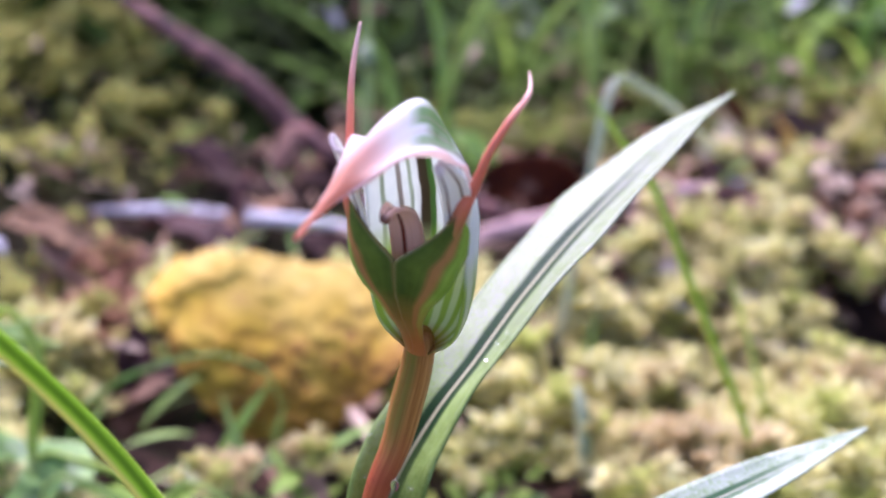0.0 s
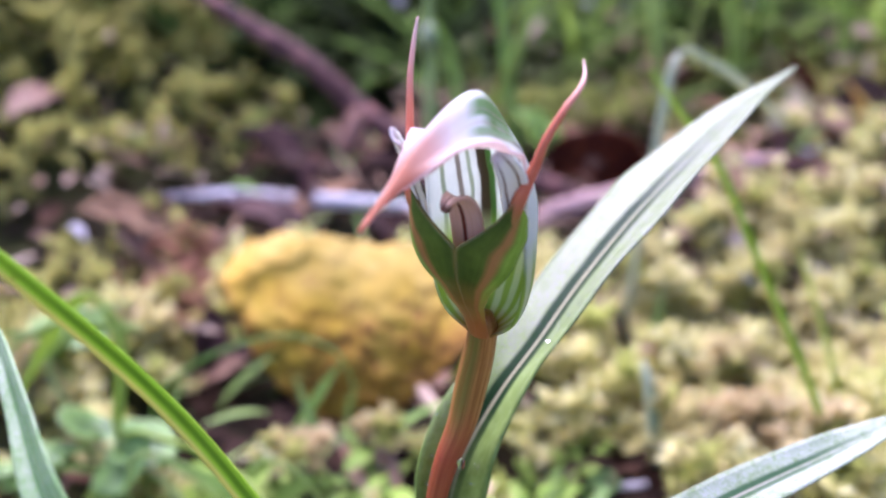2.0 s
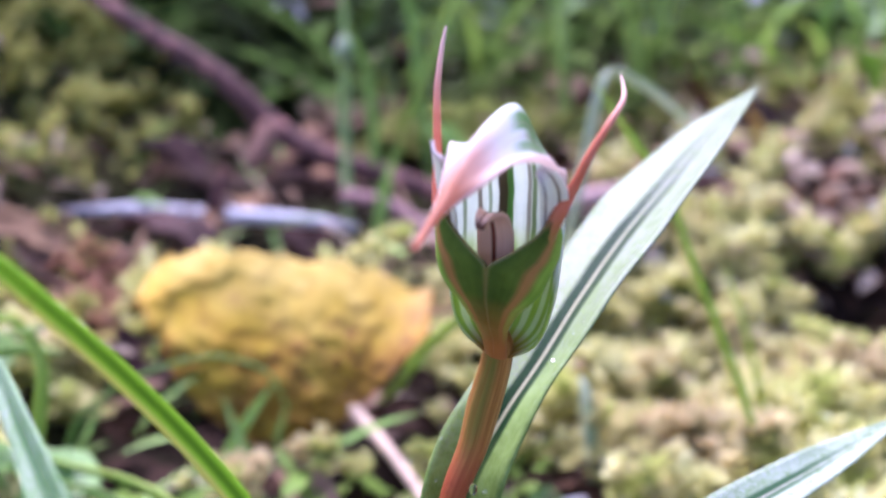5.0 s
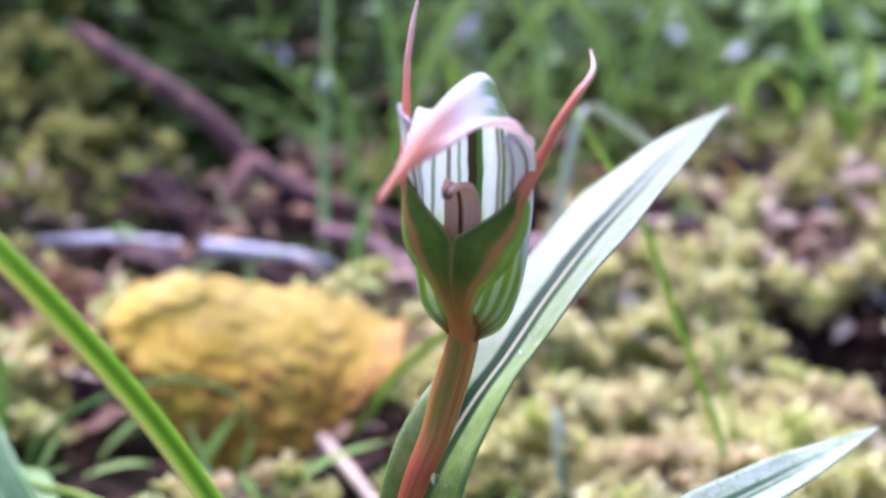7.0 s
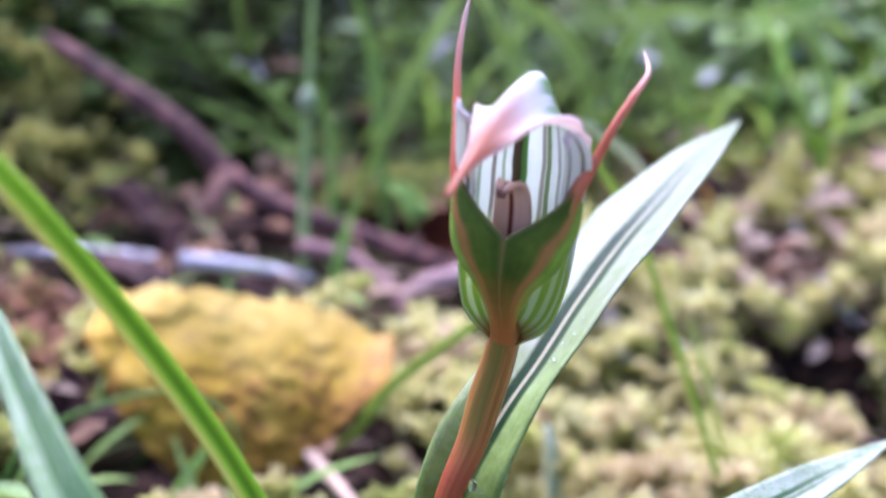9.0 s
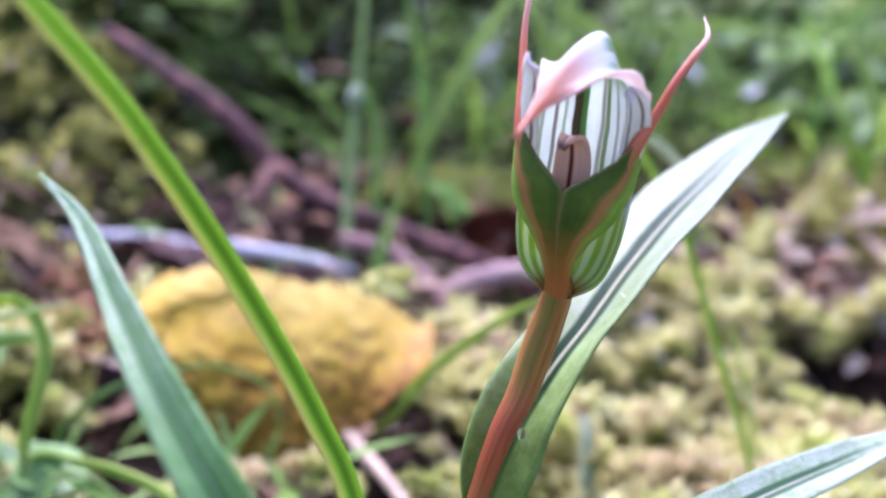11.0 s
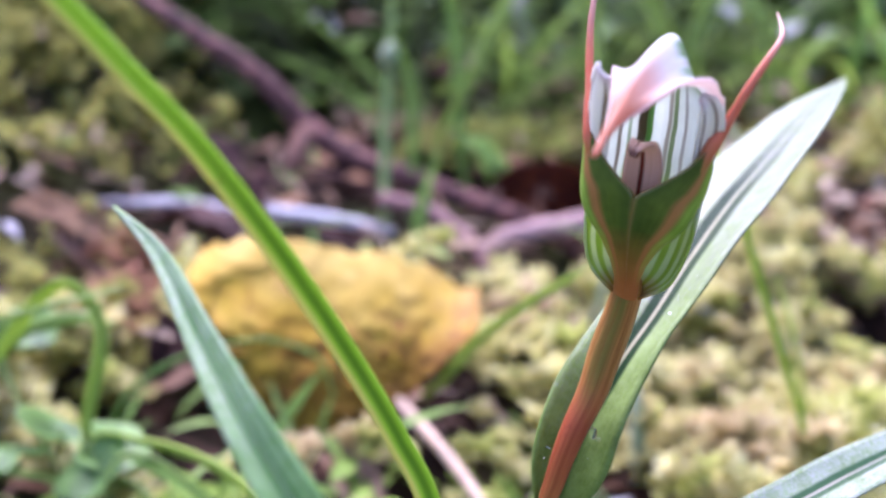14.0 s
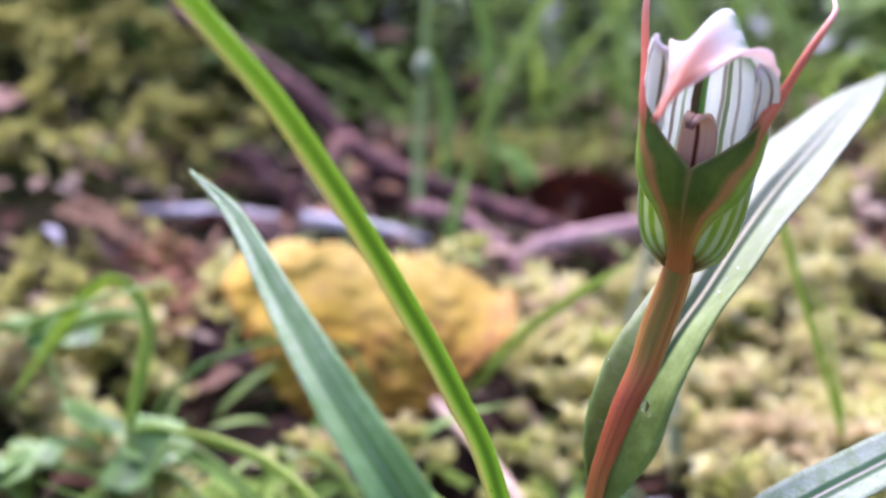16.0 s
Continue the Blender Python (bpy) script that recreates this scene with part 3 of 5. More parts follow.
def build_hood():
    # rows: dorsal line (forward, up), margin line (forward, up), half width, how far the roof is flared like a bell
    rows = spline(
        [
            (-1.0, 0.0, 1.0, 0.0, 1.6, 0),
            (-4.6, 3.0, 2.0, 3.0, 5.0, 0),
            (-6.3, 8.0, 3.0, 8.0, 6.4, 0),
            (-5.9, 14.0, 4.0, 14.0, 6.7, 0),
            (-4.4, 20.0, 5.0, 19.0, 6.7, 0),
            (-1.0, 26.4, 6.8, 24.4, 6.6, 0.25),
            (3.0, 31.0, 9.2, 26.6, 6.6, 0.8),
            (6.8, 32.8, 11.8, 28.2, 6.1, 1),
            (11.4, 31.6, 14.4, 28.2, 4.7, 1),
            (15.6, 29.0, 17.4, 26.4, 2.9, 0.9),
            (19.4, 26.0, 19.9, 24.8, 1.25, 0.6),
            (23.0, 23.6, 23.2, 23.1, 0.5, 0.3),
            (26.9, 21.4, 26.9, 21.1, 0.2, 0),
        ],
        64,
    )
    v = np.linspace(-1, 1, 41)
    grid = np.zeros((64, 41, 3))
    for i, (df, du, mf, mu, w, bell) in enumerate(rows):
        ph = v * math.pi / 2
        q = (1 - bell) * (1 - np.cos(ph)) + bell * (1 - np.exp(-((v / 0.42) ** 2)))
        s = (1 - bell) * np.sin(ph) + bell * v
        # rim turned a little outwards
        rim = (0.8 + 0.2 * math.sin(i * 0.7)) * np.abs(v) ** 8 * smooth(i, 18, 28) * (1 - smooth(i, 42, 52))
        rim = rim * smooth(v, -0.4, 0.0)
        drift = -1.6 * smooth(i, 34, 58)
        # the far side of the roof is folded narrower than the near one
        slim = 1 - 0.20 * smooth(-v, -0.1, 0.5) * smooth(i, 27, 35)
        dent = 0.35 * np.sin(5 * v + 0.35 * i) * np.abs(v) * bell
        grid[i] = petal_place(df + (mf - df) * q, w * s * slim * (1 + 0.09 * rim) + drift, du + (mu - du) * q + rim + dent)
    uv = np.stack(np.meshgrid(np.linspace(0, 1, 64), v * 0.5 + 0.5, indexing="ij")[::-1], -1)
    return solid("hood", *sheet(grid, uv, 0.00035)[:2], HOOD, ORCHID, "arched white and pink hood with green stripes and an orange tip", sheet(grid, uv, 0.00035)[2])


build_hood()


def build_petal(rows, label):
    pts = [(*petal_place(float(f), float(r), float(u)), w * MM) for f, r, u, w in rows]
    out = unit(F_FWD * 0.75 + F_SIDE * (0.65 if rows[1][1] < 0 else -0.65))
    return blade("petal", [tuple(map(float, p)) for p in pts], [tuple(out)], PETAL, ORCHID, label, cup=-0.35, thick=0.00035, n=30, m=13, wave=0.03)


build_petal([(5.4, -5.4, 12.0, 1.2), (6.8, -6.1, 16.0, 1.9), (9.2, -6.3, 20.6, 2.3), (12.2, -6.0, 24.9, 2.5), (14.4, -5.5, 27.2, 1.8), (15.8, -5.1, 28.3, 1.1)], "white petal edge with brown stripes")
build_petal([(4.2, 5.2, 14.0, 0.9), (5.2, 5.6, 18.0, 1.3), (6.8, 6.0, 21.5, 1.6), (8.6, 6.2, 24.4, 1.6), (10.2, 5.8, 26.3, 1.2), (11.0, 5.0, 27.2, 0.6)], "white petal edge with brown and green stripes")


def sepal_radius(u):
    return np.interp(u, [-0.6, 0, 1.5, 3, 6, 10, 15, 20, 23], [0.9, 1.25, 1.85, 2.6, 4.7, 6.4, 7.2, 7.6, 7.7])


def build_sepal(side, tail):
    n, m = 40, 15
    grid = np.zeros((n, m, 3))
    us = np.linspace(-0.6, 21.0, n)
    for i, u in enumerate(us):
        inner = np.interp(u, [0, 14.6, 16.5, 19, 21], [0, 0, 20, 44, 56])
        outer = np.interp(u, [0, 1.2, 3, 5.7, 9, 12, 16, 19, 21], [58, 44, 32, 28, 40, 66, 84, 78, 64])
        th = np.radians(np.linspace(inner, outer, m))
        r = sepal_radius(u) + 0.3
        cf = 1.5 * smooth(u, 2, 14) + 0.2
        flat = (4.6 if side < 0 else 2.4) * smooth(u, 4, 15)
        grid[i] = petal_place(cf + r * np.cos(th) + flat * np.sin(th) ** 2, side * r * np.sin(th) * np.interp(u, [0, 15, 21], [1, 0.93, 0.95]), np.full(m, u))
    if side < 0:
        grid = grid[:, ::-1]
    uv = np.stack(np.meshgrid(np.clip(us, 0, 21) / 21 * 0.55, np.linspace(0, 1, m), indexing="ij")[::-1], -1)
    if side < 0:
        uv = uv[:, ::-1]
    body = sheet(grid, uv, 0.0005)
    pts = [(*petal_place(*np.array(p[:3], float)), p[3] * MM) for p in tail]
    v, f, tuv = rod(pts, 40, 9, 0.7)
    tuv = np.stack([np.full(len(tuv), 0.62), 0.45 + 0.55 * tuv[:, 1]], -1)
    sepal = solid("sepal", body[0], body[1], SEPAL, ORCHID, "olive green sepal with a brown keel", body[2])
    solid("tail", v, f, SEPAL, sepal, "long reddish tail tapering to a thread", tuv)
    return sepal


build_sepal(1, [(7.0, 5.4, 15.0, 0.20), (7.3, 6.2, 19.0, 0.80), (7.1, 7.0, 22.0, 0.82), (6.9, 8.4, 26.0, 0.57), (6.9, 9.2, 28.6, 0.52), (5.4, 10.4, 32.0, 0.43), (2.8, 11.0, 34.2, 0.33), (0.8, 10.6, 35.4, 0.24), (-0.8, 9.6, 36.8, 0.07)])
build_sepal(-1, [(8.4, -5.2, 15.0, 0.20), (8.9, -6.0, 18.5, 0.80), (8.8, -6.8, 21.0, 0.82), (7.4, -8.0, 25.0, 0.55), (5.6, -9.3, 29.0, 0.47), (4.4, -10.2, 33.0, 0.38), (3.2, -10.6, 37.0, 0.28), (2.6, -10.6, 39.6, 0.13)])


def build_lip():
    rows = [(2.0, -0.2, 5, 1.3), (4.6, -0.3, 11, 2.0), (6.2, -0.3, 16, 2.2), (7.2, -0.3, 18.4, 2.1), (8.4, -0.4, 20.1, 1.75), (9.6, -0.6, 20.6, 1.2), (10.5, -0.8, 20.1, 0.75), (10.6, -0.9, 19.2, 0.4)]
    pts = [(*petal_place(f, r, u), w * MM) for f, r, u, w in rows]
    pts = [tuple(map(float, p)) for p in pts]
    return blade("lip", pts, [tuple(F_SIDE)], LIP, ORCHID, "brownish pink tongue with a dark red ridge", cup=-0.25, thick=0.0006, n=30, m=11)


build_lip()

v, f, uv = rod(
    [(0.0091, 0.0022, 0.1068, 0.0010), (0.0088, 0.0022, 0.1050, 0.00185), (0.0080, 0.0024, 0.1010, 0.00210), (0.0066, 0.0022, 0.0960, 0.00222), (0.0050, 0.0012, 0.0905, 0.00198), (0.0026, -0.0002, 0.0850, 0.00172),
     (0.0007, -0.0008, 0.0785, 0.00145), (-0.0008, -0.0008, 0.0700, 0.00125), (-0.0035, 0.0, 0.0350, 0.0014), (-0.005, 0.002, -0.008, 0.0016)],
    60, 25, 1.0, front=(-0.25, -0.95, 0.1))
solid("stem", v, f, STEM, ORCHID, "", uv)

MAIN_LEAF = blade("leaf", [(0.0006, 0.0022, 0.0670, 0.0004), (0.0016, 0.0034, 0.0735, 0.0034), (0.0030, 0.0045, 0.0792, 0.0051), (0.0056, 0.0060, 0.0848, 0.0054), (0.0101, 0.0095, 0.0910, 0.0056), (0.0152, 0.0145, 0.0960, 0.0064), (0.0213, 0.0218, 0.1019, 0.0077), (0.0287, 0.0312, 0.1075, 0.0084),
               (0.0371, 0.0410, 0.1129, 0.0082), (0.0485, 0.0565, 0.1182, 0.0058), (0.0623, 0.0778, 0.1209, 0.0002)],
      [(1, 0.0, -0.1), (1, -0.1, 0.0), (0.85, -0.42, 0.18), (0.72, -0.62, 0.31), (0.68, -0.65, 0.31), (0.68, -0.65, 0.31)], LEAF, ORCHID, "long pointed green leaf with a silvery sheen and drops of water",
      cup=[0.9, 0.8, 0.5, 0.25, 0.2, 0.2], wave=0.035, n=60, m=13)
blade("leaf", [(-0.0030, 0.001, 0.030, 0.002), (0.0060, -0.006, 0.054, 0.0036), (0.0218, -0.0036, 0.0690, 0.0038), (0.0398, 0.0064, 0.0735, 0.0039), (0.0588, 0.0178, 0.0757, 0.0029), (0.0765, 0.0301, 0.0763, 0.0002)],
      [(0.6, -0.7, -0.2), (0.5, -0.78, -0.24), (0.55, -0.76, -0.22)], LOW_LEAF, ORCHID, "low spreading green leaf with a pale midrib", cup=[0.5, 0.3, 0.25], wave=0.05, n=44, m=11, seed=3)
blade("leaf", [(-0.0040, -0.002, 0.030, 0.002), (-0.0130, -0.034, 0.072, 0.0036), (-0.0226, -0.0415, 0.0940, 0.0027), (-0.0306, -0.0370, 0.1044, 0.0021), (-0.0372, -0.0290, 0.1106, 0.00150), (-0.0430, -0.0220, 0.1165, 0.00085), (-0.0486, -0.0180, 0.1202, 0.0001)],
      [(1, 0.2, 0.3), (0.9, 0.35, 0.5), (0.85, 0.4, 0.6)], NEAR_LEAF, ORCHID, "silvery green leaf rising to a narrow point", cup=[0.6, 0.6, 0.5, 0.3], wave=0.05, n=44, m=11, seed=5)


def water_drop(place, r, flat=(1, 1, 1), on_leaf=True):
    bm = bmesh.new()
    bmesh.ops.create_icosphere(bm, subdivisions=3, radius=r)
    for q in bm.verts:
        q.co.z *= 0.8 + 0.3 * (q.co.z < 0)
    me = bpy.data.meshes.new("water_drop")
    bm.to_mesh(me)
    bm.free()
    me.polygons.foreach_set("use_smooth", np.ones(len(me.polygons), bool))
    me.materials.append(WATER)
    ob = new("water_drop", me)
    ob.parent = ORCHID
    ob.matrix_parent_inverse = Matrix.Translation(-ORCHID.location)
    # set down on the leaf where the drop is meant to sit
    hit, near, normal, _ = MAIN_LEAF.closest_point_on_mesh(Vector(place))
    toward = 1 if normal.y < 0 else -1
    ob.location = near + normal * toward * (0.00025 + 0.5 * r) if on_leaf else place
    ob.scale = flat
    return ob


water_drop((0.0050, -0.0019, 0.0862), 0.0007, (0.8, 0.8, 1.3), False)
water_drop((0.0165, 0.0120, 0.0975), 0.00028, (1.3, 1, 0.6))
water_drop((0.0180, 0.0140, 0.0992), 0.0003)
water_drop((0.0110, 0.0100, 0.0990), 0.0003, (1.2, 1, 0.8))
for k, (x, y, z) in enumerate([(0.0002, 0.0030, 0.0840), (-0.0010, 0.0022, 0.0800), (-0.0012, 0.0030, 0.0785), (0.0012, 0.0040, 0.0905), (-0.0004, 0.0030, 0.0812), (0.0155, 0.0118, 0.0985), (0.0190, 0.0140, 0.1010), (0.0215, 0.0150, 0.1015), (0.0060, 0.0020, 0.0830), (0.0050, 0.0020, 0.0800)]):
    water_drop((x, y, z), 0.00024 + 0.00006 * (k % 3), (1.1, 1, 0.8))

# ---- grasses that stand in the foreground and middle ground ----
def grass(pts, sides, mat, label, group="grass plants", sheath=True, **kw):
    """One rooted grass plant: its blade and the sheath at its foot."""
    plant = base("grass_plant", pts[0][:3], label, "grass", group)
    blade("blade", pts, sides, mat, plant, "", **kw)
    a, b = np.array(pts[0][:3]), np.array(pts[1][:3])
    c = a + (b - a) * min(0.35, 0.012 / np.linalg.norm(b - a))
    v, f, uv = rod([(*(a - (0, 0, 0.003)), pts[0][3] * 1.1), (*((a + c) / 2), pts[0][3] * 1.05), (*c, pts[0][3] * 0.5)], 8, 8)
    solid("sheath", v, f, BULB, plant, "pale sheath at the foot", uv)
    return plant


grass([(-0.002, -0.010, -0.012, 0.00101), (-0.0065, -0.015, 0.045, 0.00115), (-0.0145, -0.0180, 0.0820, 0.00130), (-0.0195, -0.0190, 0.0950, 0.00130), (-0.0257, -0.0210, 0.1078, 0.00130), (-0.0330, -0.0262, 0.1228, 0.00122), (-0.0402, -0.0305, 0.1345, 0.00108),
       (-0.053, -0.036, 0.149, 0.00086), (-0.072, -0.040, 0.150, 0.0002)], [(1, 0.1, 0.35), (1, 0.1, 0.45), (0.8, 0.1, 0.65)], BLADE, "broad bright green grass blade with a yellow edge, arching over", cup=0.3, n=70, m=9)


def on_ground(x, y, up=0.0):
    return (x, y, float(height(x, y)) + up)


# blades of the middle ground: foot, bend points, tip; x, y, z, half width
grass([(-0.0300, 0.176, -0.008, 0.0013), (-0.0250, 0.165, 0.0013, 0.0012), (-0.0168, 0.150, 0.0161, 0.0014), (-0.0074, 0.135, 0.0362, 0.0014), (0.0037, 0.120, 0.0530, 0.0013), (0.0125, 0.110, 0.0641, 0.0010), (0.0190, 0.1045, 0.0706, 0.0002)],
      [(0.6, 0.2, -0.7), (0.5, 0.0, -0.8)], HERB_BLADE, "bright green grass blade leaning over the yellow leaf", seed=11)
grass([(-0.1150, 0.122, -0.004, 0.0010), (-0.1064, 0.125, 0.0189, 0.0015), (-0.0976, 0.130, 0.0266, 0.0019), (-0.0866, 0.133, 0.0312, 0.0020), (-0.0770, 0.135, 0.0335, 0.0020), (-0.0665, 0.135, 0.0350, 0.0019), (-0.0555, 0.135, 0.0317, 0.0017), (-0.0508, 0.134, 0.0275, 0.0014), (-0.0475, 0.132, 0.0190, 0.0003)],
      [(0.1, -0.7, 0.7), (0.1, -0.8, 0.6), (0.4, -0.8, 0.4)], HERB_LEAF, "pale green grass blade arching in front of the yellow leaf", seed=12)
grass([(-0.0650, 0.078, -0.010, 0.0010), (-0.0640, 0.078, 0.0200, 0.0016), (-0.0577, 0.080, 0.0291, 0.0020), (-0.0488, 0.080, 0.0243, 0.0020), (-0.0421, 0.080, 0.0109, 0.0003)], [(0.2, -0.7, 0.6), (0.4, -0.7, 0.5)], PALE_GRASS, "pale green grass blade bent down over the moss", seed=22)
grass([(-0.0960, 0.078, -0.010, 0.0010), (-0.0940, 0.079, 0.0220, 0.0015), (-0.0878, 0.080, 0.0306, 0.0018), (-0.0776, 0.080, 0.0257, 0.0018), (-0.0684, 0.080, 0.0130, 0.0003)], [(0.2, -0.7, 0.6), (0.4, -0.7, 0.5)], PALE_GRASS, "pale green grass blade bent down beside the herb", seed=23)
grass([(-0.073, 0.112, -0.012, 0.0012), (-0.066, 0.122, 0.006, 0.0017), (-0.058, 0.130, 0.018, 0.0016), (-0.051, 0.134, 0.027, 0.0003)], [(0.6, -0.6, -0.4)], GRASS, "short green grass blade before the yellow leaf", seed=13)
grass([(0.0900, 0.122, -0.020, 0.0011), (0.0830, 0.120, 0.0160, 0.0011), (0.0720, 0.120, 0.0450, 0.0011), (0.0630, 0.120, 0.0670, 0.0010), (0.0550, 0.121, 0.0870, 0.0009), (0.0460, 0.122, 0.1005, 0.0007), (0.0380, 0.123, 0.1120, 0.0001)],
      [(1, 0.2, 0.2), (0.8, -0.3, 0.4)], BLADE, "thin green grass stalk bending over the moss", seed=14)
grass([(0.100, 0.150, -0.020, 0.0008), (0.095, 0.150, 0.006, 0.0009), (0.090, 0.152, 0.026, 0.0008), (0.086, 0.156, 0.040, 0.0006), (0.083, 0.160, 0.050, 0.0002)], [(1, 0.2, 0.2)], BLADE, "thin green grass stalk among the moss", seed=15)
grass([(0.034, 0.205, 0.000, 0.0012), (0.044, 0.202, 0.060, 0.0016), (0.0513, 0.200, 0.0985, 0.0018), (0.0610, 0.200, 0.0975, 0.0018), (0.0720, 0.200, 0.0900, 0.0016), (0.088, 0.205, 0.074, 0.0003)], [(0.7, -0.5, 0.3), (0.3, -0.6, 0.7)], PALESTRAW, "pale grass blade bent over in an arch", seed=16)
BUDDED = grass([(-0.043, 0.278, 0.005, 0.0020), (-0.0447, 0.282, 0.0200, 0.0020), (-0.0464, 0.300, 0.0556, 0.0020), (-0.0448, 0.310, 0.0930, 0.0018), (-0.043, 0.315, 0.135, 0.0012), (-0.040, 0.32, 0.165, 0.0002)], [(1, 0, 0)], PALE_GRASS, "upright pale green grass stalk beside the twig", seed=17)
stick("bud", [(-0.0448, 0.3085, 0.0860, 0.0008), (-0.0450, 0.3080, 0.0905, 0.0040), (-0.0447, 0.3080, 0.0955, 0.0036), (-0.0440, 0.3085, 0.0995, 0.0006)], BULB, "pale green bud", parent=BUDDED, k=12)
grass([(-0.032, 0.300, 0.005, 0.0018), (-0.0343, 0.310, 0.0538, 0.0021), (-0.0362, 0.318, 0.0800, 0.0020), (-0.0430, 0.320, 0.0960, 0.0016), (-0.047, 0.318, 0.099, 0.0003)], [(1, 0, 0.1)], GRASS, "upright green grass blade with a folded tip", seed=18)
grass([(-0.0320, 0.258, 0.010, 0.0020), (-0.0304, 0.260, 0.0242, 0.0022), (-0.0275, 0.268, 0.0409, 0.0020), (-0.022, 0.280, 0.058, 0.0003)], [(1, 0.1, 0)], GRASS, "short green grass blade behind the yellow leaf", seed=19)
grass([(-0.030, 0.350, 0.012, 0.0010), (-0.0230, 0.346, 0.0480, 0.0016), (-0.0128, 0.345, 0.0699, 0.0024), (0.0000, 0.350, 0.0987, 0.0028), (0.0144, 0.360, 0.1249, 0.0028), (0.040, 0.38, 0.165, 0.0004)], [(0.9, 0, -0.4)], HERB_BLADE, "broad pale grass blade leaning away", seed=20)
grass([(-0.008, 0.335, 0.010, 0.0022), (-0.014, 0.345, 0.060, 0.0028), (-0.017, 0.355, 0.100, 0.0026), (-0.030, 0.36, 0.150, 0.0004)], [(1, 0, 0)], GRASS, "upright green grass blade in the shade", seed=21)

grass([(0.1030, 0.420, 0.012, 0.0034), (0.1029, 0.420, 0.0616, 0.0046), (0.1000, 0.420, 0.0806, 0.0048), (0.0890, 0.420, 0.1083, 0.0048), (0.0721, 0.420, 0.1259, 0.0040), (0.0466, 0.420, 0.1400, 0.0004)], [(1, 0.1, 0.2), (0.7, 0.1, 0.6)], HERB_BLADE, "broad bright green grass blade bending over behind the orchid", seed=59)
# broad blades arching among the undergrowth behind
for k, (x, y, lean, tall, arc) in enumerate([(0.118, 0.46, 0.030, 0.110, 0.045), (0.165, 0.44, -0.028, 0.105, -0.035), (0.215, 0.46, 0.035, 0.120, 0.030), (0.062, 0.47, 0.012, 0.150, 0.020), (0.255, 0.45, -0.030, 0.095, -0.040)]):
    z = float(height(x, y)) - 0.002
    grass([(x, y, z, 0.0026), (x + 0.1 * lean, y, z + 0.45 * tall, 0.0040), (x + 0.4 * lean, y + 0.006, z + 0.78 * tall, 0.0042), (x + lean, y + 0.012, z + tall, 0.0034), (x + lean + arc, y + 0.016, z + 0.98 * tall, 0.0004)], [(1, 0.1, 0.2), (0.7, 0.1, 0.6)], (HERB_BLADE, GRASS)[k % 3 == 2], "broad green grass blade arching in the undergrowth", seed=60 + k)

# yellow fallen leaf, standing on edge and bulging
YL = base("fallen_leaf", (-0.056, 0.151, -0.006), "large yellow fallen leaf, wrinkled and spotted brown", "leaf")


def build_dome():
    """The blade: a wrinkled dome with a blunt end and a dip in its upper edge."""
    n, m = 110, 70
    low = spline([(-0.1015, 0.0375), (-0.0960, 0.029), (-0.0885, 0.018), (-0.0770, 0.0055), (-0.0650, -0.0022), (-0.0540, -0.0045), (-0.0420, 0.0005), (-0.0300, 0.0105), (-0.0180, 0.0235), (-0.0065, 0.0345)], n)
    top = spline([(-0.1025, 0.0385), (-0.0960, 0.0430), (-0.0860, 0.0478), (-0.0740, 0.0505), (-0.0620, 0.0503), (-0.0490, 0.0470), (-0.0360, 0.0490), (-0.0240, 0.0450), (-0.0130, 0.0382), (-0.0055, 0.0355)], n)
    grid = np.zeros((n, m, 3))
    rs = np.random.RandomState(4)
    ph = rs.rand(8) * 6.28
    rs2 = (rs.normal(0, 650, 16), rs.normal(0, 650, 16), rs.rand(16) * 6.28)
    for i in range(n):
        a = i / (n - 1)
        b = np.linspace(0, 1, m)
        x = low[i, 0] + (top[i, 0] - low[i, 0]) * b
        z = low[i, 1] + (top[i, 1] - low[i, 1]) * (0.6 * b + 0.4 * np.sin(b * math.pi / 2))
        y = 0.1440 + 0.029 * b**1.15 + 0.012 * (a - 0.75) ** 2 * 4 - 0.005 * np.sin(math.pi * b) * math.sin(math.pi * a) ** 0.7
        w = 0.0009 * np.sin(120 * x + ph[0] + 2.4 * np.sin(90 * z + ph[4])) + 0.0003 * np.sin(150 * z + ph[1] + 2.8 * np.sin(75 * x + ph[5])) + 0.0005 * np.sin(430 * x - 210 * z + ph[2] + 2 * np.sin(160 * z))
        for kx, kz, p in zip(rs2[0], rs2[1], rs2[2]):
            w = w + 0.00019 * np.sin(kx * x + kz * z + p)
        # a deep fold under the upper rim towards the blunt end, and a crease running down from it
        w = w + 0.0060 * np.exp(-(((z - 0.037 - 0.35 * (x + 0.08)) / 0.0055) ** 2) - (((x + 0.080) / 0.016) ** 4))
        w = w + 0.0025 * np.exp(-(((x + 0.090 - 0.5 * (z - 0.03)) / 0.0035) ** 2)) * (1 - b)
        w = w + 0.0016 * np.exp(-(((x + 0.060 - 0.3 * (z - 0.03)) / 0.0035) ** 2)) * b
        w = w - 0.0022 * np.exp(-(((x + 0.045) / 0.012) ** 2) - (((z - 0.026) / 0.008) ** 2))
        grid[i] = np.stack([x, y + w, z + 0.5 * w * b], -1)
    uv = np.stack(np.meshgrid(np.linspace(0, 1, n), np.linspace(0, 1, m), indexing="ij")[::-1], -1)
    v, f, uvs = sheet(grid, uv, 0.0006)
    return solid("leaf_blade", v, f, YELLOW, YL, "", uvs)


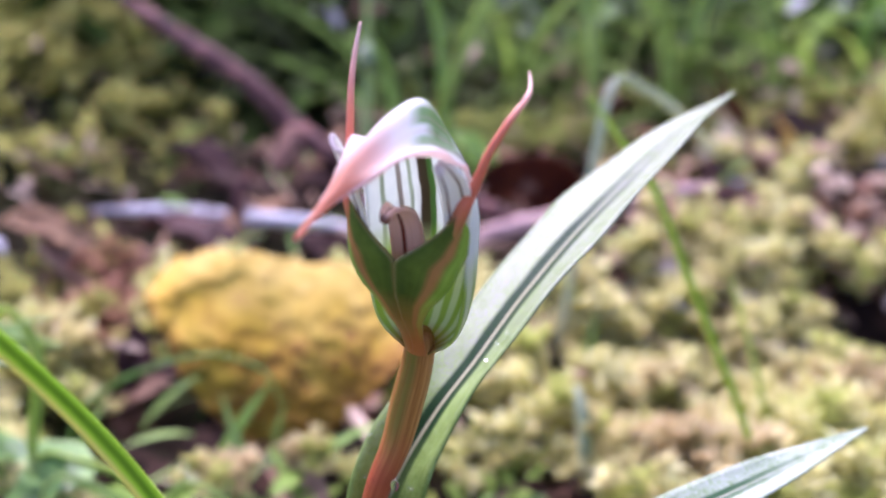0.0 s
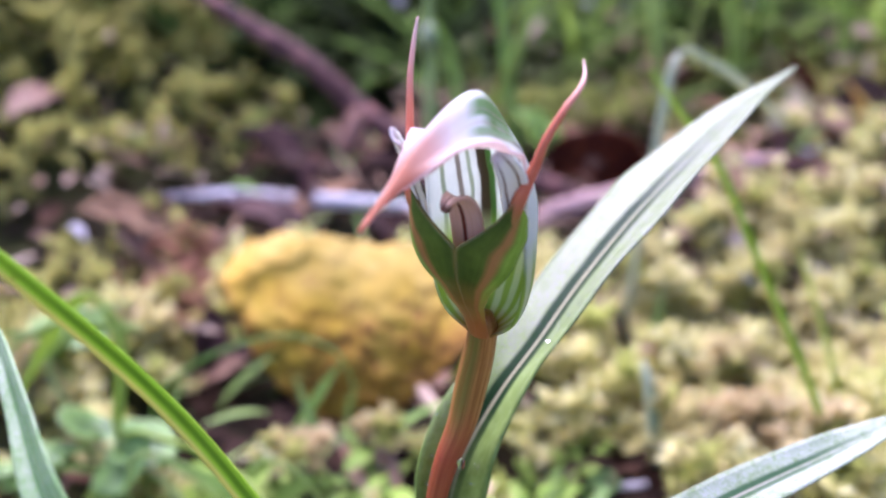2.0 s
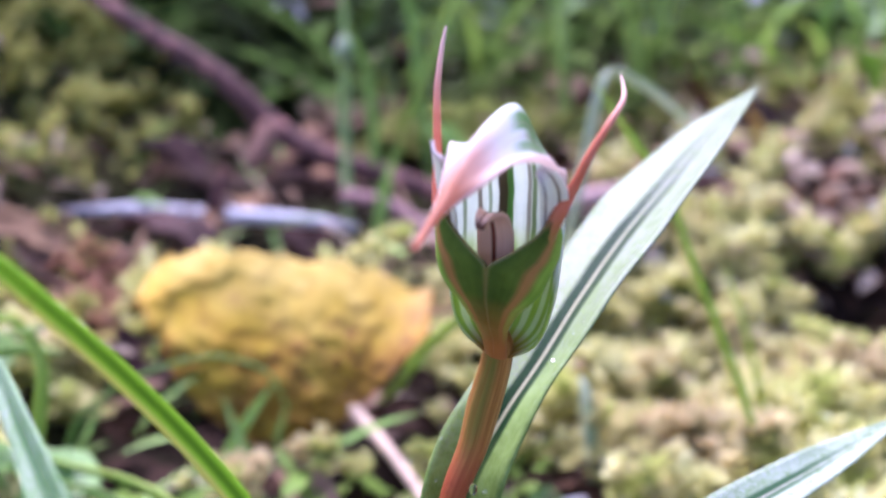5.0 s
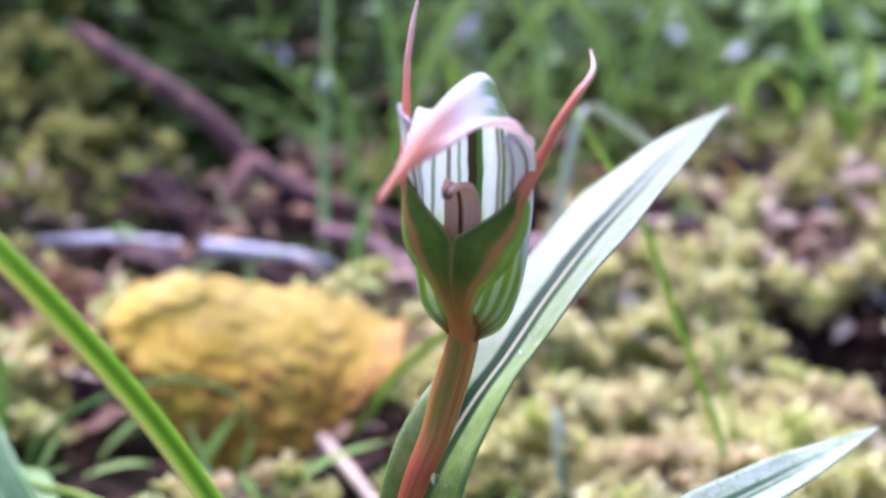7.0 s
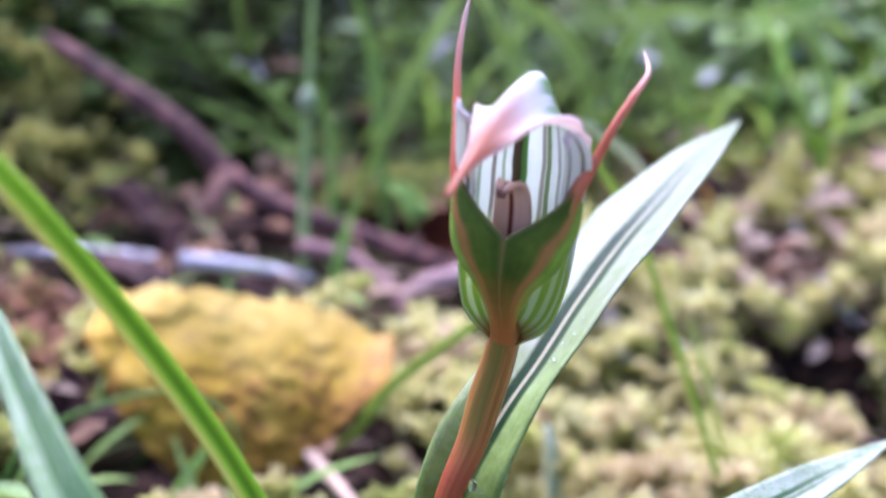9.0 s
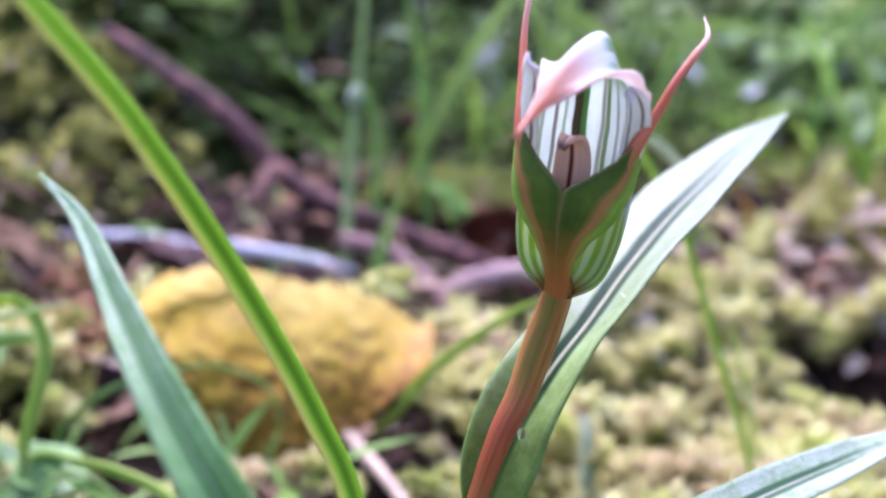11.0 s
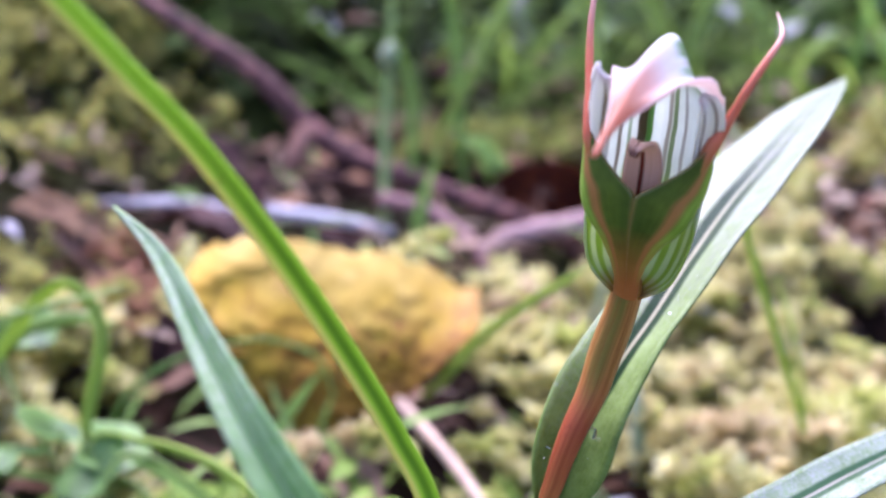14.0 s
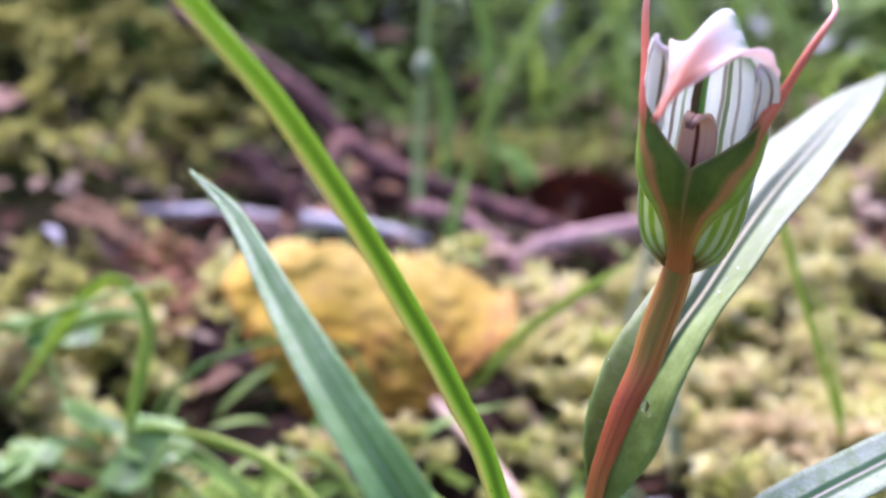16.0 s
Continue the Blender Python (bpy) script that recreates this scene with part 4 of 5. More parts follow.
build_dome()
stick("leaf_stalk", [(-0.0055, 0.1450, 0.0430, 0.0008), (0.004, 0.143, 0.0455, 0.0007), (0.013, 0.1425, 0.0440, 0.0009)], BROWN, "brown stalk", parent=YL, k=7)

# twigs and sticks
TWIG = base("fallen_twig", (-0.02, 0.29, 0.03), "long purplish brown fallen twig, forked, lying across the litter", "twig")
stick("branch", [(-0.1810, 0.381, 0.1130, 0.0030), (-0.1669, 0.373, 0.1062, 0.0044), (-0.1304, 0.352, 0.0889, 0.0050), (-0.1058, 0.340, 0.0750, 0.0050), (-0.0860, 0.332, 0.0560, 0.0060), (-0.0720, 0.326, 0.0478, 0.0056), (-0.0590, 0.320, 0.0428, 0.0054), (-0.0295, 0.307, 0.0360, 0.0050), (-0.0110, 0.297, 0.0322, 0.0046), (0.0120, 0.288, 0.0270, 0.0042), (0.0300, 0.281, 0.0198, 0.0036), (0.048, 0.278, 0.008, 0.0026)],
      BARK, "", parent=TWIG, n=60, k=12, bump=0.22, seed=1)
stick("side_branch", [(-0.0840, 0.330, 0.0560, 0.0052), (-0.0872, 0.325, 0.0500, 0.0058), (-0.0900, 0.321, 0.0440, 0.0050), (-0.0915, 0.319, 0.0400, 0.0040), (-0.0925, 0.318, 0.0370, 0.0014)], FORKWOOD, "broken stub with pale orange wood", parent=TWIG, n=18, k=10, bump=0.25, seed=2)
stick("dead_twig", [(-0.006, 0.272, 0.012, 0.0040), (0.0079, 0.2745, 0.0216, 0.0044), (0.0318, 0.275, 0.0274, 0.0046), (0.0560, 0.276, 0.0325, 0.0044), (0.085, 0.285, 0.036, 0.0034), (0.105, 0.295, 0.036, 0.002)], PEELED, "pale pinkish peeled twig lying on the moss", n=30, k=10, bump=0.15, seed=3)
stick("dead_twig", [(-0.046, 0.285, 0.034, 0.0036), (-0.0262, 0.270, 0.0348, 0.0032), (-0.0150, 0.260, 0.0300, 0.0034), (-0.0048, 0.250, 0.0225, 0.0032), (0.004, 0.24, 0.010, 0.003)], PINKWOOD, "short pinkish twig end in the litter", n=20, k=10, bump=0.2, seed=4)
stick("dead_twig", [(-0.1750, 0.296, 0.0270, 0.0010), (-0.1580, 0.295, 0.0276, 0.0020), (-0.1332, 0.292, 0.0278, 0.0031), (-0.1090, 0.290, 0.0258, 0.0030)], WHITEWOOD, "bleached whitish stick on the litter", n=24, k=10, bump=0.12, seed=5)
stick("dead_twig", [(-0.0920, 0.262, 0.0345, 0.0034), (-0.0780, 0.264, 0.0328, 0.0030), (-0.0600, 0.267, 0.0296, 0.0026), (-0.0400, 0.270, 0.0245, 0.0018)], WHITEWOOD, "bleached whitish stick with a rough end", n=24, k=10, bump=0.12, seed=6)
# added stub: its dark bark stands in for a dark gap
stick("dead_twig", [(-0.1020, 0.276, 0.005, 0.0036), (-0.1015, 0.277, 0.022, 0.0038), (-0.0995, 0.279, 0.038, 0.0034), (-0.096, 0.282, 0.048, 0.0022)], BARK, "dark upright stub added for the gap between the pale sticks", n=16, k=9, bump=0.3, seed=7)
stick("dead_twig", [(-0.0330, 0.150, 0.0120, 0.0012), (-0.0290, 0.143, 0.0116, 0.0020), (-0.0184, 0.125, 0.0100, 0.0017), (-0.0075, 0.105, 0.0072, 0.0015), (0.002, 0.088, 0.000, 0.0014)], STRAW, "pale brown straw on the moss", n=24, k=9, bump=0.1, seed=8)
stick("dead_twig", [(0.078, 0.222, -0.022, 0.0016), (0.0948, 0.203, -0.0195, 0.0028), (0.1136, 0.200, -0.0300, 0.0026), (0.135, 0.195, -0.046, 0.002)], PINKWOOD, "pinkish wood splinter half sunk in moss", n=20, k=9, bump=0.3, seed=9)
stick("grass_stub", [(0.0412, 0.130, -0.018, 0.0021), (0.0404, 0.130, 0.0014, 0.0022), (0.0388, 0.130, 0.0200, 0.0019), (0.037, 0.131, 0.028, 0.0008)], PALESTRAW, "pale cut grass stub standing in the moss", n=14, k=9)


def fallen(name, place, size, turn, mat, label, curl=0.5, seed=0, slim=0.5, group="fallen leaves"):
    """A dead leaf, ovate, curled, lying at a place with a turn in degrees (tilt x, y, then heading)."""
    rs = np.random.RandomState(seed)
    m = pose(*place, *turn)
    rows, bend = [], 0.25 * (rs.rand() - 0.3)
    for k, w in zip((-0.5, -0.3, -0.05, 0.2, 0.4, 0.5), (0.02, 0.30, 0.5, 0.42, 0.18, 0.01)):
        p = m @ Vector((0.06 * math.sin(6 * k) * size, k * size, bend * size * (1 - 4 * k * k)))
        rows.append((*p, w * slim * size))
    s = m.to_3x3() @ Vector((1, 0, 0))
    s2 = m.to_3x3() @ Vector((1, 0.1, 0.5 * (rs.rand() - 0.5)))
    ob = blade(name, rows, [tuple(s), tuple(s2)], mat, None, "", cup=curl, wave=0.10, n=26, m=13, thick=0.0005, seed=seed)
    return tagged(ob, label, "leaf", group)


fallen("fallen_leaf", (-0.134, 0.330, 0.034), 0.050, (25, 10, 75), PURPLE, "dark purplish leaf curled below the bank", 0.8, 20, 0.5)
fallen("fallen_leaf", (-0.165, 0.245, 0.026), 0.045, (30, 10, 60), PINKISH, "pinkish brown fallen leaf, curled up", 0.6, 21)
fallen("fallen_leaf", (-0.170, 0.250, 0.032), 0.045, (25, -20, 120), BROWN, "brown fallen leaf on the moss", 0.5, 22)
fallen("fallen_leaf", (-0.110, 0.174, 0.014), 0.024, (70, 10, 35), PURPLE, "dark purplish brown fallen leaf", 0.6, 23)
fallen("fallen_leaf", (-0.115, 0.245, 0.022), 0.060, (20, 15, 80), PURPLE, "dark purplish brown fallen leaf beside a stick", 0.5, 24)
fallen("fallen_leaf", (0.0300, 0.318, 0.0190), 0.066, (4, -52, 85), DARKRED, "dark red-brown fallen leaf, wet and curled", 0.7, 25, 0.55)
fallen("fallen_leaf", (-0.0920, 0.262, 0.030), 0.028, (75, 0, 10), PINKISH, "small pinkish leaf tip standing up", 0.3, 26, 0.35)
fallen("fallen_leaf", (-0.060, 0.262, 0.018), 0.045, (25, 0, 70), PURPLE, "dark purplish fallen leaf under the stick", 0.4, 27)
fallen("fallen_leaf", (-0.020, 0.235, 0.014), 0.040, (30, 20, 130), PINKISH, "pale brown fallen leaf on moss", 0.5, 28)
fallen("fallen_leaf", (0.0795, 0.296, 0.0070), 0.024, (50, 0, 70), PINKISH, "small pink fallen leaf", 0.4, 29)
fallen("fallen_leaf", (0.055, 0.33, 0.020), 0.040, (35, 10, 100), BROWN, "brown fallen leaf below the twig", 0.4, 30)
fallen("fallen_leaf", (0.0863, 0.215, -0.0150), 0.020, (40, 0, 110), WHITEWOOD, "small bleached scrap of dead leaf", 0.6, 31, 0.4)
fallen("fallen_leaf", (-0.184, 0.230, 0.034), 0.011, (30, 0, 70), WHITEWOOD, "small whitish leaf scrap", 0.5, 32, 0.4)
fallen("fallen_leaf", (0.024, 0.116, -0.010), 0.036, (12, -14, 72), make_dead("mauve_leaf", (0.16, 0.075, 0.085), (0.30, 0.17, 0.18), (0.07, 0.03, 0.035), 0.45), "mauve wet fallen leaf lying in the moss", 0.3, 33, 0.6)
stick("dead_twig", [(0.0110, 0.119, -0.0120, 0.0006), (0.0205, 0.117, -0.0070, 0.0012), (0.0295, 0.117, -0.0045, 0.0013), (0.0375, 0.119, -0.0040, 0.0009)], WHITEWOOD, "thin lilac grey twig on the mauve leaf", n=20, k=8, bump=0.15, seed=11)
fallen("fallen_leaf", (-0.040, 0.112, 0.002), 0.026, (35, -10, 60), PINKISH, "pinkish brown fallen leaf below the yellow one", 0.4, 54, 0.6)
fallen("fallen_leaf", (0.134, 0.400, 0.050), 0.050, (60, 0, 80), DARKRED, "dark red-brown fallen leaf among grass", 0.4, 34)
fallen("fallen_leaf", (0.150, 0.360, 0.040), 0.030, (60, 20, 60), YELLOW, "small yellow fallen leaf", 0.4, 35)
fallen("fallen_leaf", (0.120, 0.310, 0.014), 0.050, (35, 0, 100), PURPLE, "purplish brown fallen leaf", 0.5, 36)

fallen("fallen_leaf", (0.0745, 0.277, 0.014), 0.018, (45, 0, 100), make_dead("rosy_leaf", (0.55, 0.13, 0.17), (0.66, 0.30, 0.30), (0.34, 0.07, 0.09)), "small rosy pink fallen leaf", 0.4, 46, 0.5)
fallen("fallen_leaf", (0.0794, 0.2243, 0.012), 0.012, (25, 0, 90), WHITEWOOD, "small whitish leaf scrap on the moss", 0.4, 47, 0.5)
fallen("fallen_leaf", (0.1925, 0.284, 0.012), 0.034, (45, 0, 70), WHITEWOOD, "bleached bluish white leaf on the moss", 0.4, 48, 0.5)
fallen("fallen_leaf", (0.0772, 0.1793, 0.000), 0.015, (30, 0, 70), PALESCRAP, "small pinkish white scrap of dead leaf", 0.4, 53, 0.4)
fallen("fallen_leaf", (0.158, 0.186, -0.020), 0.034, (40, 0, 60), PINKISH, "pale pink fallen leaf", 0.4, 49, 0.5)
fallen("fallen_leaf", (0.180, 0.335, 0.020), 0.050, (35, 0, 95), PURPLE, "dark purple fallen leaf lying over a hollow", 0.5, 50, 0.4)
fallen("fallen_leaf", (0.140, 0.350, 0.026), 0.045, (30, 0, 60), PINKISH, "pinkish fallen leaf among the moss", 0.4, 51, 0.5)
fallen("fallen_leaf", (0.112, 0.345, 0.024), 0.040, (30, 0, 130), PINKISH, "pinkish fallen leaf, curled", 0.4, 52, 0.5)
rs = np.random.RandomState(5)
for k in range(46):
    x, y = rs.uniform(-0.34, 0.34), rs.uniform(0.17, 0.62)
    mat, text = ((BROWN, "brown fallen leaf"), (PINKISH, "pinkish brown fallen leaf"), (PURPLE, "dark purplish fallen leaf"))[k % 3]
    fallen("fallen_leaf", on_ground(x, y, 0.009), rs.uniform(0.022, 0.05), (rs.uniform(-30, 45), rs.uniform(-30, 30), rs.uniform(0, 360)), mat, text + " in the moss", rs.uniform(0.2, 0.7), 60 + k, rs.uniform(0.35, 0.55))


# the small herb and broad blades beside the near leaf
def herb_leaf(parent, rows, sides, mat, seed=0, cup=0.3):
    return blade("leaf", rows, sides, mat, parent, "", cup=cup, n=26, m=9, thick=0.0005, wave=0.03, seed=seed)


HERB = base("small_herb", (-0.106, 0.105, -0.008), "small green herb with narrow arching leaves", "plant")
herb_leaf(HERB, [(-0.1070, 0.1010, -0.006, 0.0010), (-0.1065, 0.1000, 0.0230, 0.0013), (-0.1032, 0.1000, 0.0364, 0.0017), (-0.0998, 0.1000, 0.0489, 0.0019), (-0.1009, 0.1020, 0.0572, 0.0024), (-0.1059, 0.1050, 0.0620, 0.0031), (-0.1112, 0.1060, 0.0633, 0.0037), (-0.1174, 0.1060, 0.0590, 0.0036), (-0.1237, 0.1050, 0.0507, 0.0027), (-0.1297, 0.1030, 0.0419, 0.0014), (-0.1375, 0.0990, 0.0300, 0.0003)],
          [(1, 0, 0), (1, -0.1, 0), (0.6, -0.6, 0.4), (0, -0.75, 0.65), (-0.4, -0.75, 0.5)], HERB_BLADE, 41)
herb_leaf(HERB, [(-0.1390, 0.1030, 0.0440, 0.0006), (-0.1263, 0.1000, 0.0534, 0.0014), (-0.1142, 0.0980, 0.0583, 0.0013), (-0.1032, 0.0960, 0.0624, 0.0010), (-0.0915, 0.0950, 0.0660, 0.0002)], [(0.2, -0.7, 0.6), (0.2, -0.7, 0.6)], PALE_GRASS, 42)
herb_leaf(HERB, [(-0.1070, 0.1020, -0.006, 0.0010), (-0.1330, 0.1170, 0.0300, 0.0014), (-0.1290, 0.1200, 0.0410, 0.0026), (-0.1184, 0.1200, 0.0448, 0.0036), (-0.1096, 0.1190, 0.0462, 0.0028), (-0.1030, 0.1180, 0.0460, 0.0005)], [(0.6, -0.7, 0.3), (-0.1, -0.7, 0.7), (-0.2, -0.7, 0.7)], PALE_GRASS, 43, 0.5)
herb_leaf(HERB, [(-0.1070, 0.1010, -0.006, 0.0010), (-0.1046, 0.1000, 0.0215, 0.0014), (-0.0892, 0.0920, 0.0260, 0.0024), (-0.0740, 0.0830, 0.0278, 0.0028), (-0.0610, 0.0730, 0.0275, 0.0027), (-0.0470, 0.0610, 0.0250, 0.0003)], [(0.2, -0.7, 0.7), (0.3, -0.6, 0.7)], HERB_BLADE, 44)
herb_leaf(HERB, [(-0.106, 0.104, -0.006, 0.0010), (-0.0950, 0.092, 0.0150, 0.0018), (-0.0796, 0.080, 0.0120, 0.0020), (-0.065, 0.068, 0.000, 0.0004)], [(0.3, -0.7, 0.7)], PALE_GRASS, 45)


def round_leaf(parent, place, size, turn, mat, seed):
    """A small round leaf with a notch at its stalk and a dished middle."""
    m = pose(*place, *turn)
    n, k = 20, 8
    rs = np.random.RandomState(seed)
    verts, uv = [tuple(m @ Vector((0, 0, -0.12 * size)))], [(0.5, 0.5)]
    for j in range(1, k + 1):
        for i in range(n):
            a = 2 * math.pi * i / n
            r = size * j / k * (1 - 0.45 * math.exp(-((a - math.pi) / 0.35) ** 2)) * (1 + 0.05 * math.sin(5 * a + seed))
            verts.append(tuple(m @ Vector((r * math.cos(a), r * math.sin(a), 0.18 * size * ((j / k) ** 2) - 0.12 * size + 0.05 * size * math.sin(3 * a) * j / k))))
            uv.append((0.5 + 0.5 * j / k * math.cos(a), 0.5 + 0.5 * j / k * math.sin(a)))
    faces = [(0, 1 + i, 1 + (i + 1) % n) for i in range(n)]
    faces += [(1 + (j - 1) * n + i, 1 + j * n + i, 1 + j * n + (i + 1) % n, 1 + (j - 1) * n + (i + 1) % n) for j in range(1, k) for i in range(n)]
    ob = solid("leaf", verts, faces, mat, parent, "", uv)
    ob.modifiers.new("thickness", "SOLIDIFY").thickness = 0.0005
    return ob


def clover(place, leaves, size, seed, group="small round-leaved plants"):
    x, y, z = place
    herb = base("seedling", (x, y, float(height(x, y))), "low seedling with small round green leaves", "plant", group)
    rs = np.random.RandomState(seed)
    for k in range(leaves):
        a = 2 * math.pi * k / leaves + rs.rand()
        px, py, pz = x + size * 1.05 * math.cos(a), y + size * 1.05 * math.sin(a), z + rs.uniform(-0.2, 0.4) * size
        round_leaf(herb, (px, py, pz), size * rs.uniform(0.75, 1.1), (rs.uniform(5, 40), rs.uniform(-20, 20), math.degrees(a)), HERB_LEAF, seed + k)
        stick("stalk", [(x, y, float(height(x, y)) - 0.003, 0.0006), ((x + px) / 2, (y + py) / 2, (z + pz) / 2, 0.0005), (px - 0.3 * size * math.cos(a), py - 0.3 * size * math.sin(a), pz - 0.1 * size, 0.0004)], GRASS, "", parent=herb, n=8, k=6)
    return herb


clover((-0.110, 0.098, 0.0200), 4, 0.0092, 71)
clover((-0.150, 0.150, 0.030), 4, 0.0075, 75)
clover((-0.165, 0.165, 0.020), 4, 0.007, 83)
clover((0.022, 0.112, -0.002), 3, 0.004, 87)
clover((-0.060, 0.125, 0.004), 3, 0.0045, 91)
clover((-0.140, 0.105, 0.010), 4, 0.006, 107)
clover((0.012, 0.100, -0.002), 3, 0.004, 111)
fallen("green_leaf", (-0.004, 0.333, 0.036), 0.034, (62, 0, 70), GRASS, "round bright green leaf behind the twig", 0.3, 37, 0.85, "green leaves")
fallen("green_leaf", (0.205, 0.372, 0.068), 0.034, (62, 0, 100), GRASS, "round bright green leaf on the litter", 0.3, 38, 0.85, "green leaves")
grass([(0.062, 0.398, 0.010, 0.0024), (0.0605, 0.405, 0.070, 0.0034), (0.0560, 0.42, 0.1020, 0.0036), (0.0440, 0.42, 0.1270, 0.0034), (0.0290, 0.43, 0.1500, 0.0026), (0.004, 0.43, 0.170, 0.0003)], [(1, 0.1, 0.2), (0.9, 0, -0.4)], HERB_BLADE, "bright green grass blade arching up in the shade", seed=61)


# ---- moss, litter and undergrowth: what nobody could count ----
def flakes(name, at, out, up, length, width, mat, label, category, fold=0.3, droop=0.25, rows=3):
    """Many small folded leaflets in one mesh. at, out, up: rows of places and directions."""
    n = len(at)
    out = unit(out)
    side = unit(np.cross(out, up))
    nrm = np.cross(side, out)
    ts = np.linspace(0, 1, rows + 1)
    prof = np.sin(np.pi * np.clip(ts * 0.92 + 0.06, 0, 1)) ** 0.8
    mid, lo, hi = [], [], []
    for t, p in zip(ts, prof):
        c = at + out * (length * t)[:, None] - nrm * (droop * length * t * t)[:, None]
        e = nrm * (fold * width * p)[:, None]
        mid.append(c)
        lo.append(c - side * (width * p)[:, None] + e)
        hi.append(c + side * (width * p)[:, None] + e)
    v = np.stack([np.stack([a, b, c], 1) for a, b, c in zip(lo, mid, hi)], 1).reshape(-1, 3)
    k = 3 * (rows + 1)
    one = []
    for r in range(rows):
        for c in (0, 1):
            a = 3 * r + c
            one.append((a, a + 1, a + 4, a + 3))
    f = (np.array(one)[None] + (np.arange(n) * k)[:, None, None]).reshape(-1, 4)
    me = bpy.data.meshes.new(name)
    me.vertices.add(len(v))
    me.vertices.foreach_set("co", v.astype(np.float32).ravel())
    me.loops.add(f.size)
    me.loops.foreach_set("vertex_index", f.astype(np.int32).ravel())
    me.polygons.add(len(f))
    me.polygons.foreach_set("loop_start", np.arange(0, f.size, 4, dtype=np.int32))
    me.polygons.foreach_set("use_smooth", np.ones(len(f), bool))
    me.update(calc_edges=True)
    me.materials.append(mat)
    return tagged(new(name, me), label, category, kind="stuff")


def clumps(x, y):
    """How thick the moss cushions stand, 0 in the gaps."""
    a = np.sin(52 * x + 11 * np.sin(23 * y)) * np.sin(57 * y + 9 * np.sin(29 * x) + 1.7) + 0.45 * np.sin(131 * x - 97 * y + 2.2) * np.sin(77 * x + 119 * y)
    a = a + 0.35 * np.sin(17 * x + 2) * np.sin(19 * y + 1)
    return np.clip(0.52 + 0.62 * a, 0, 1)


def ragged(rs, x, y, box, soft=0.35):
    """True inside an uneven oval that fills the box, thinning out towards its rim."""
    a, b = (2 * x - box[0] - box[1]) / (box[1] - box[0]), (2 * y - box[2] - box[3]) / (box[3] - box[2])
    r = (np.abs(a) ** 2.6 + np.abs(b) ** 2.6) ** (1 / 2.6)
    r = r + 0.10 * np.sin(5 * np.arctan2(b, a) + 9 * box[0]) + 0.06 * np.sin(11 * np.arctan2(b, a))
    return rs.rand(len(x)) < np.clip((1 - r) / soft, 0, 1)


def low_cover(x, y):
    """How high the moss may stand: lower before the yellow leaf."""
    return 1 - 0.42 * np.exp(-(((x + 0.055) / 0.055) ** 4) - (((y - 0.130) / 0.035) ** 4))


def moss(name, n, box, seed, mat, label, tall=(0.005, 0.016), leaf=(0.0055, 0.0115), heap=0.020, count=16, bare=0.2, keep=None):
    rs = np.random.RandomState(seed)
    x, y = rs.uniform(box[0], box[1], 3 * n), rs.uniform(box[2], box[3], 3 * n)
    c = clumps(x, y)
    ok = rs.rand(3 * n) < np.clip((c - bare) * 1.6, 0.02, 1)
    if keep is not None:
        ok &= keep(x, y)
    ok &= ragged(rs, x, y, box)
    x, y, c = x[ok][:n], y[ok][:n], c[ok][:n]
    n = len(x)
    h = rs.uniform(*tall, n) * low_cover(x, y)
    foot = np.stack([x, y, height(x, y) + heap * (c - 0.35) * low_cover(x, y)], -1)
    lean = unit(np.stack([rs.normal(0, 0.45, n), rs.normal(-0.1, 0.45, n), np.ones(n)], -1))
    k = count
    t = rs.beta(2.2, 1.0, (n, k))
    at = foot[:, None] + lean[:, None] * (h[:, None] * t)[..., None]
    a = rs.uniform(0, 2 * np.pi, (n, k))
    rise = 0.15 + 0.9 * t + rs.normal(0, 0.2, (n, k))
    out = np.stack([np.cos(a), np.sin(a), rise], -1) + 0.4 * lean[:, None]
    ln = rs.uniform(*leaf, (n, k)) * (1.1 - 0.35 * t) * (0.4 + 0.6 * low_cover(x, y))[:, None]
    up = np.stack([rs.normal(0, 0.3, (n, k)), rs.normal(0, 0.3, (n, k)), np.ones((n, k))], -1)
    return flakes(name, at.reshape(-1, 3), out.reshape(-1, 3), up.reshape(-1, 3), ln.ravel(), ln.ravel() * 0.24, mat, label, "moss", rows=2)


def litter_zone(x, y):
    """Where dead leaves and sticks lie bare."""
    a = np.exp(-(((x + 0.045) / 0.115) ** 4) - (((y - 0.290) / 0.050) ** 4)) + np.exp(-(((x + 0.145) / 0.04) ** 2) - (((y - 0.225) / 0.035) ** 2))
    a = a + np.exp(-(((x - 0.024) / 0.018) ** 2) - (((y - 0.110) / 0.016) ** 2)) + 1.5 * np.exp(-(((x - 0.168) / 0.031) ** 2) - (((y - 0.232) / 0.038) ** 2))
    a = a + np.exp(-(((x - 0.040) / 0.006) ** 2) - (((y - 0.122) / 0.008) ** 2))
    a = a + np.exp(-(((x + 0.100) / 0.022) ** 2) - (((y - 0.150) / 0.014) ** 2))
    return a > 0.35 + 0.25 * np.sin(90 * x + 3) * np.sin(110 * y)


def clear_of_leaf(x, y):
    return ~((np.abs(x + 0.06) < 0.055) & (np.abs(y - 0.158) < 0.038 - 0.2 * (x + 0.06)))


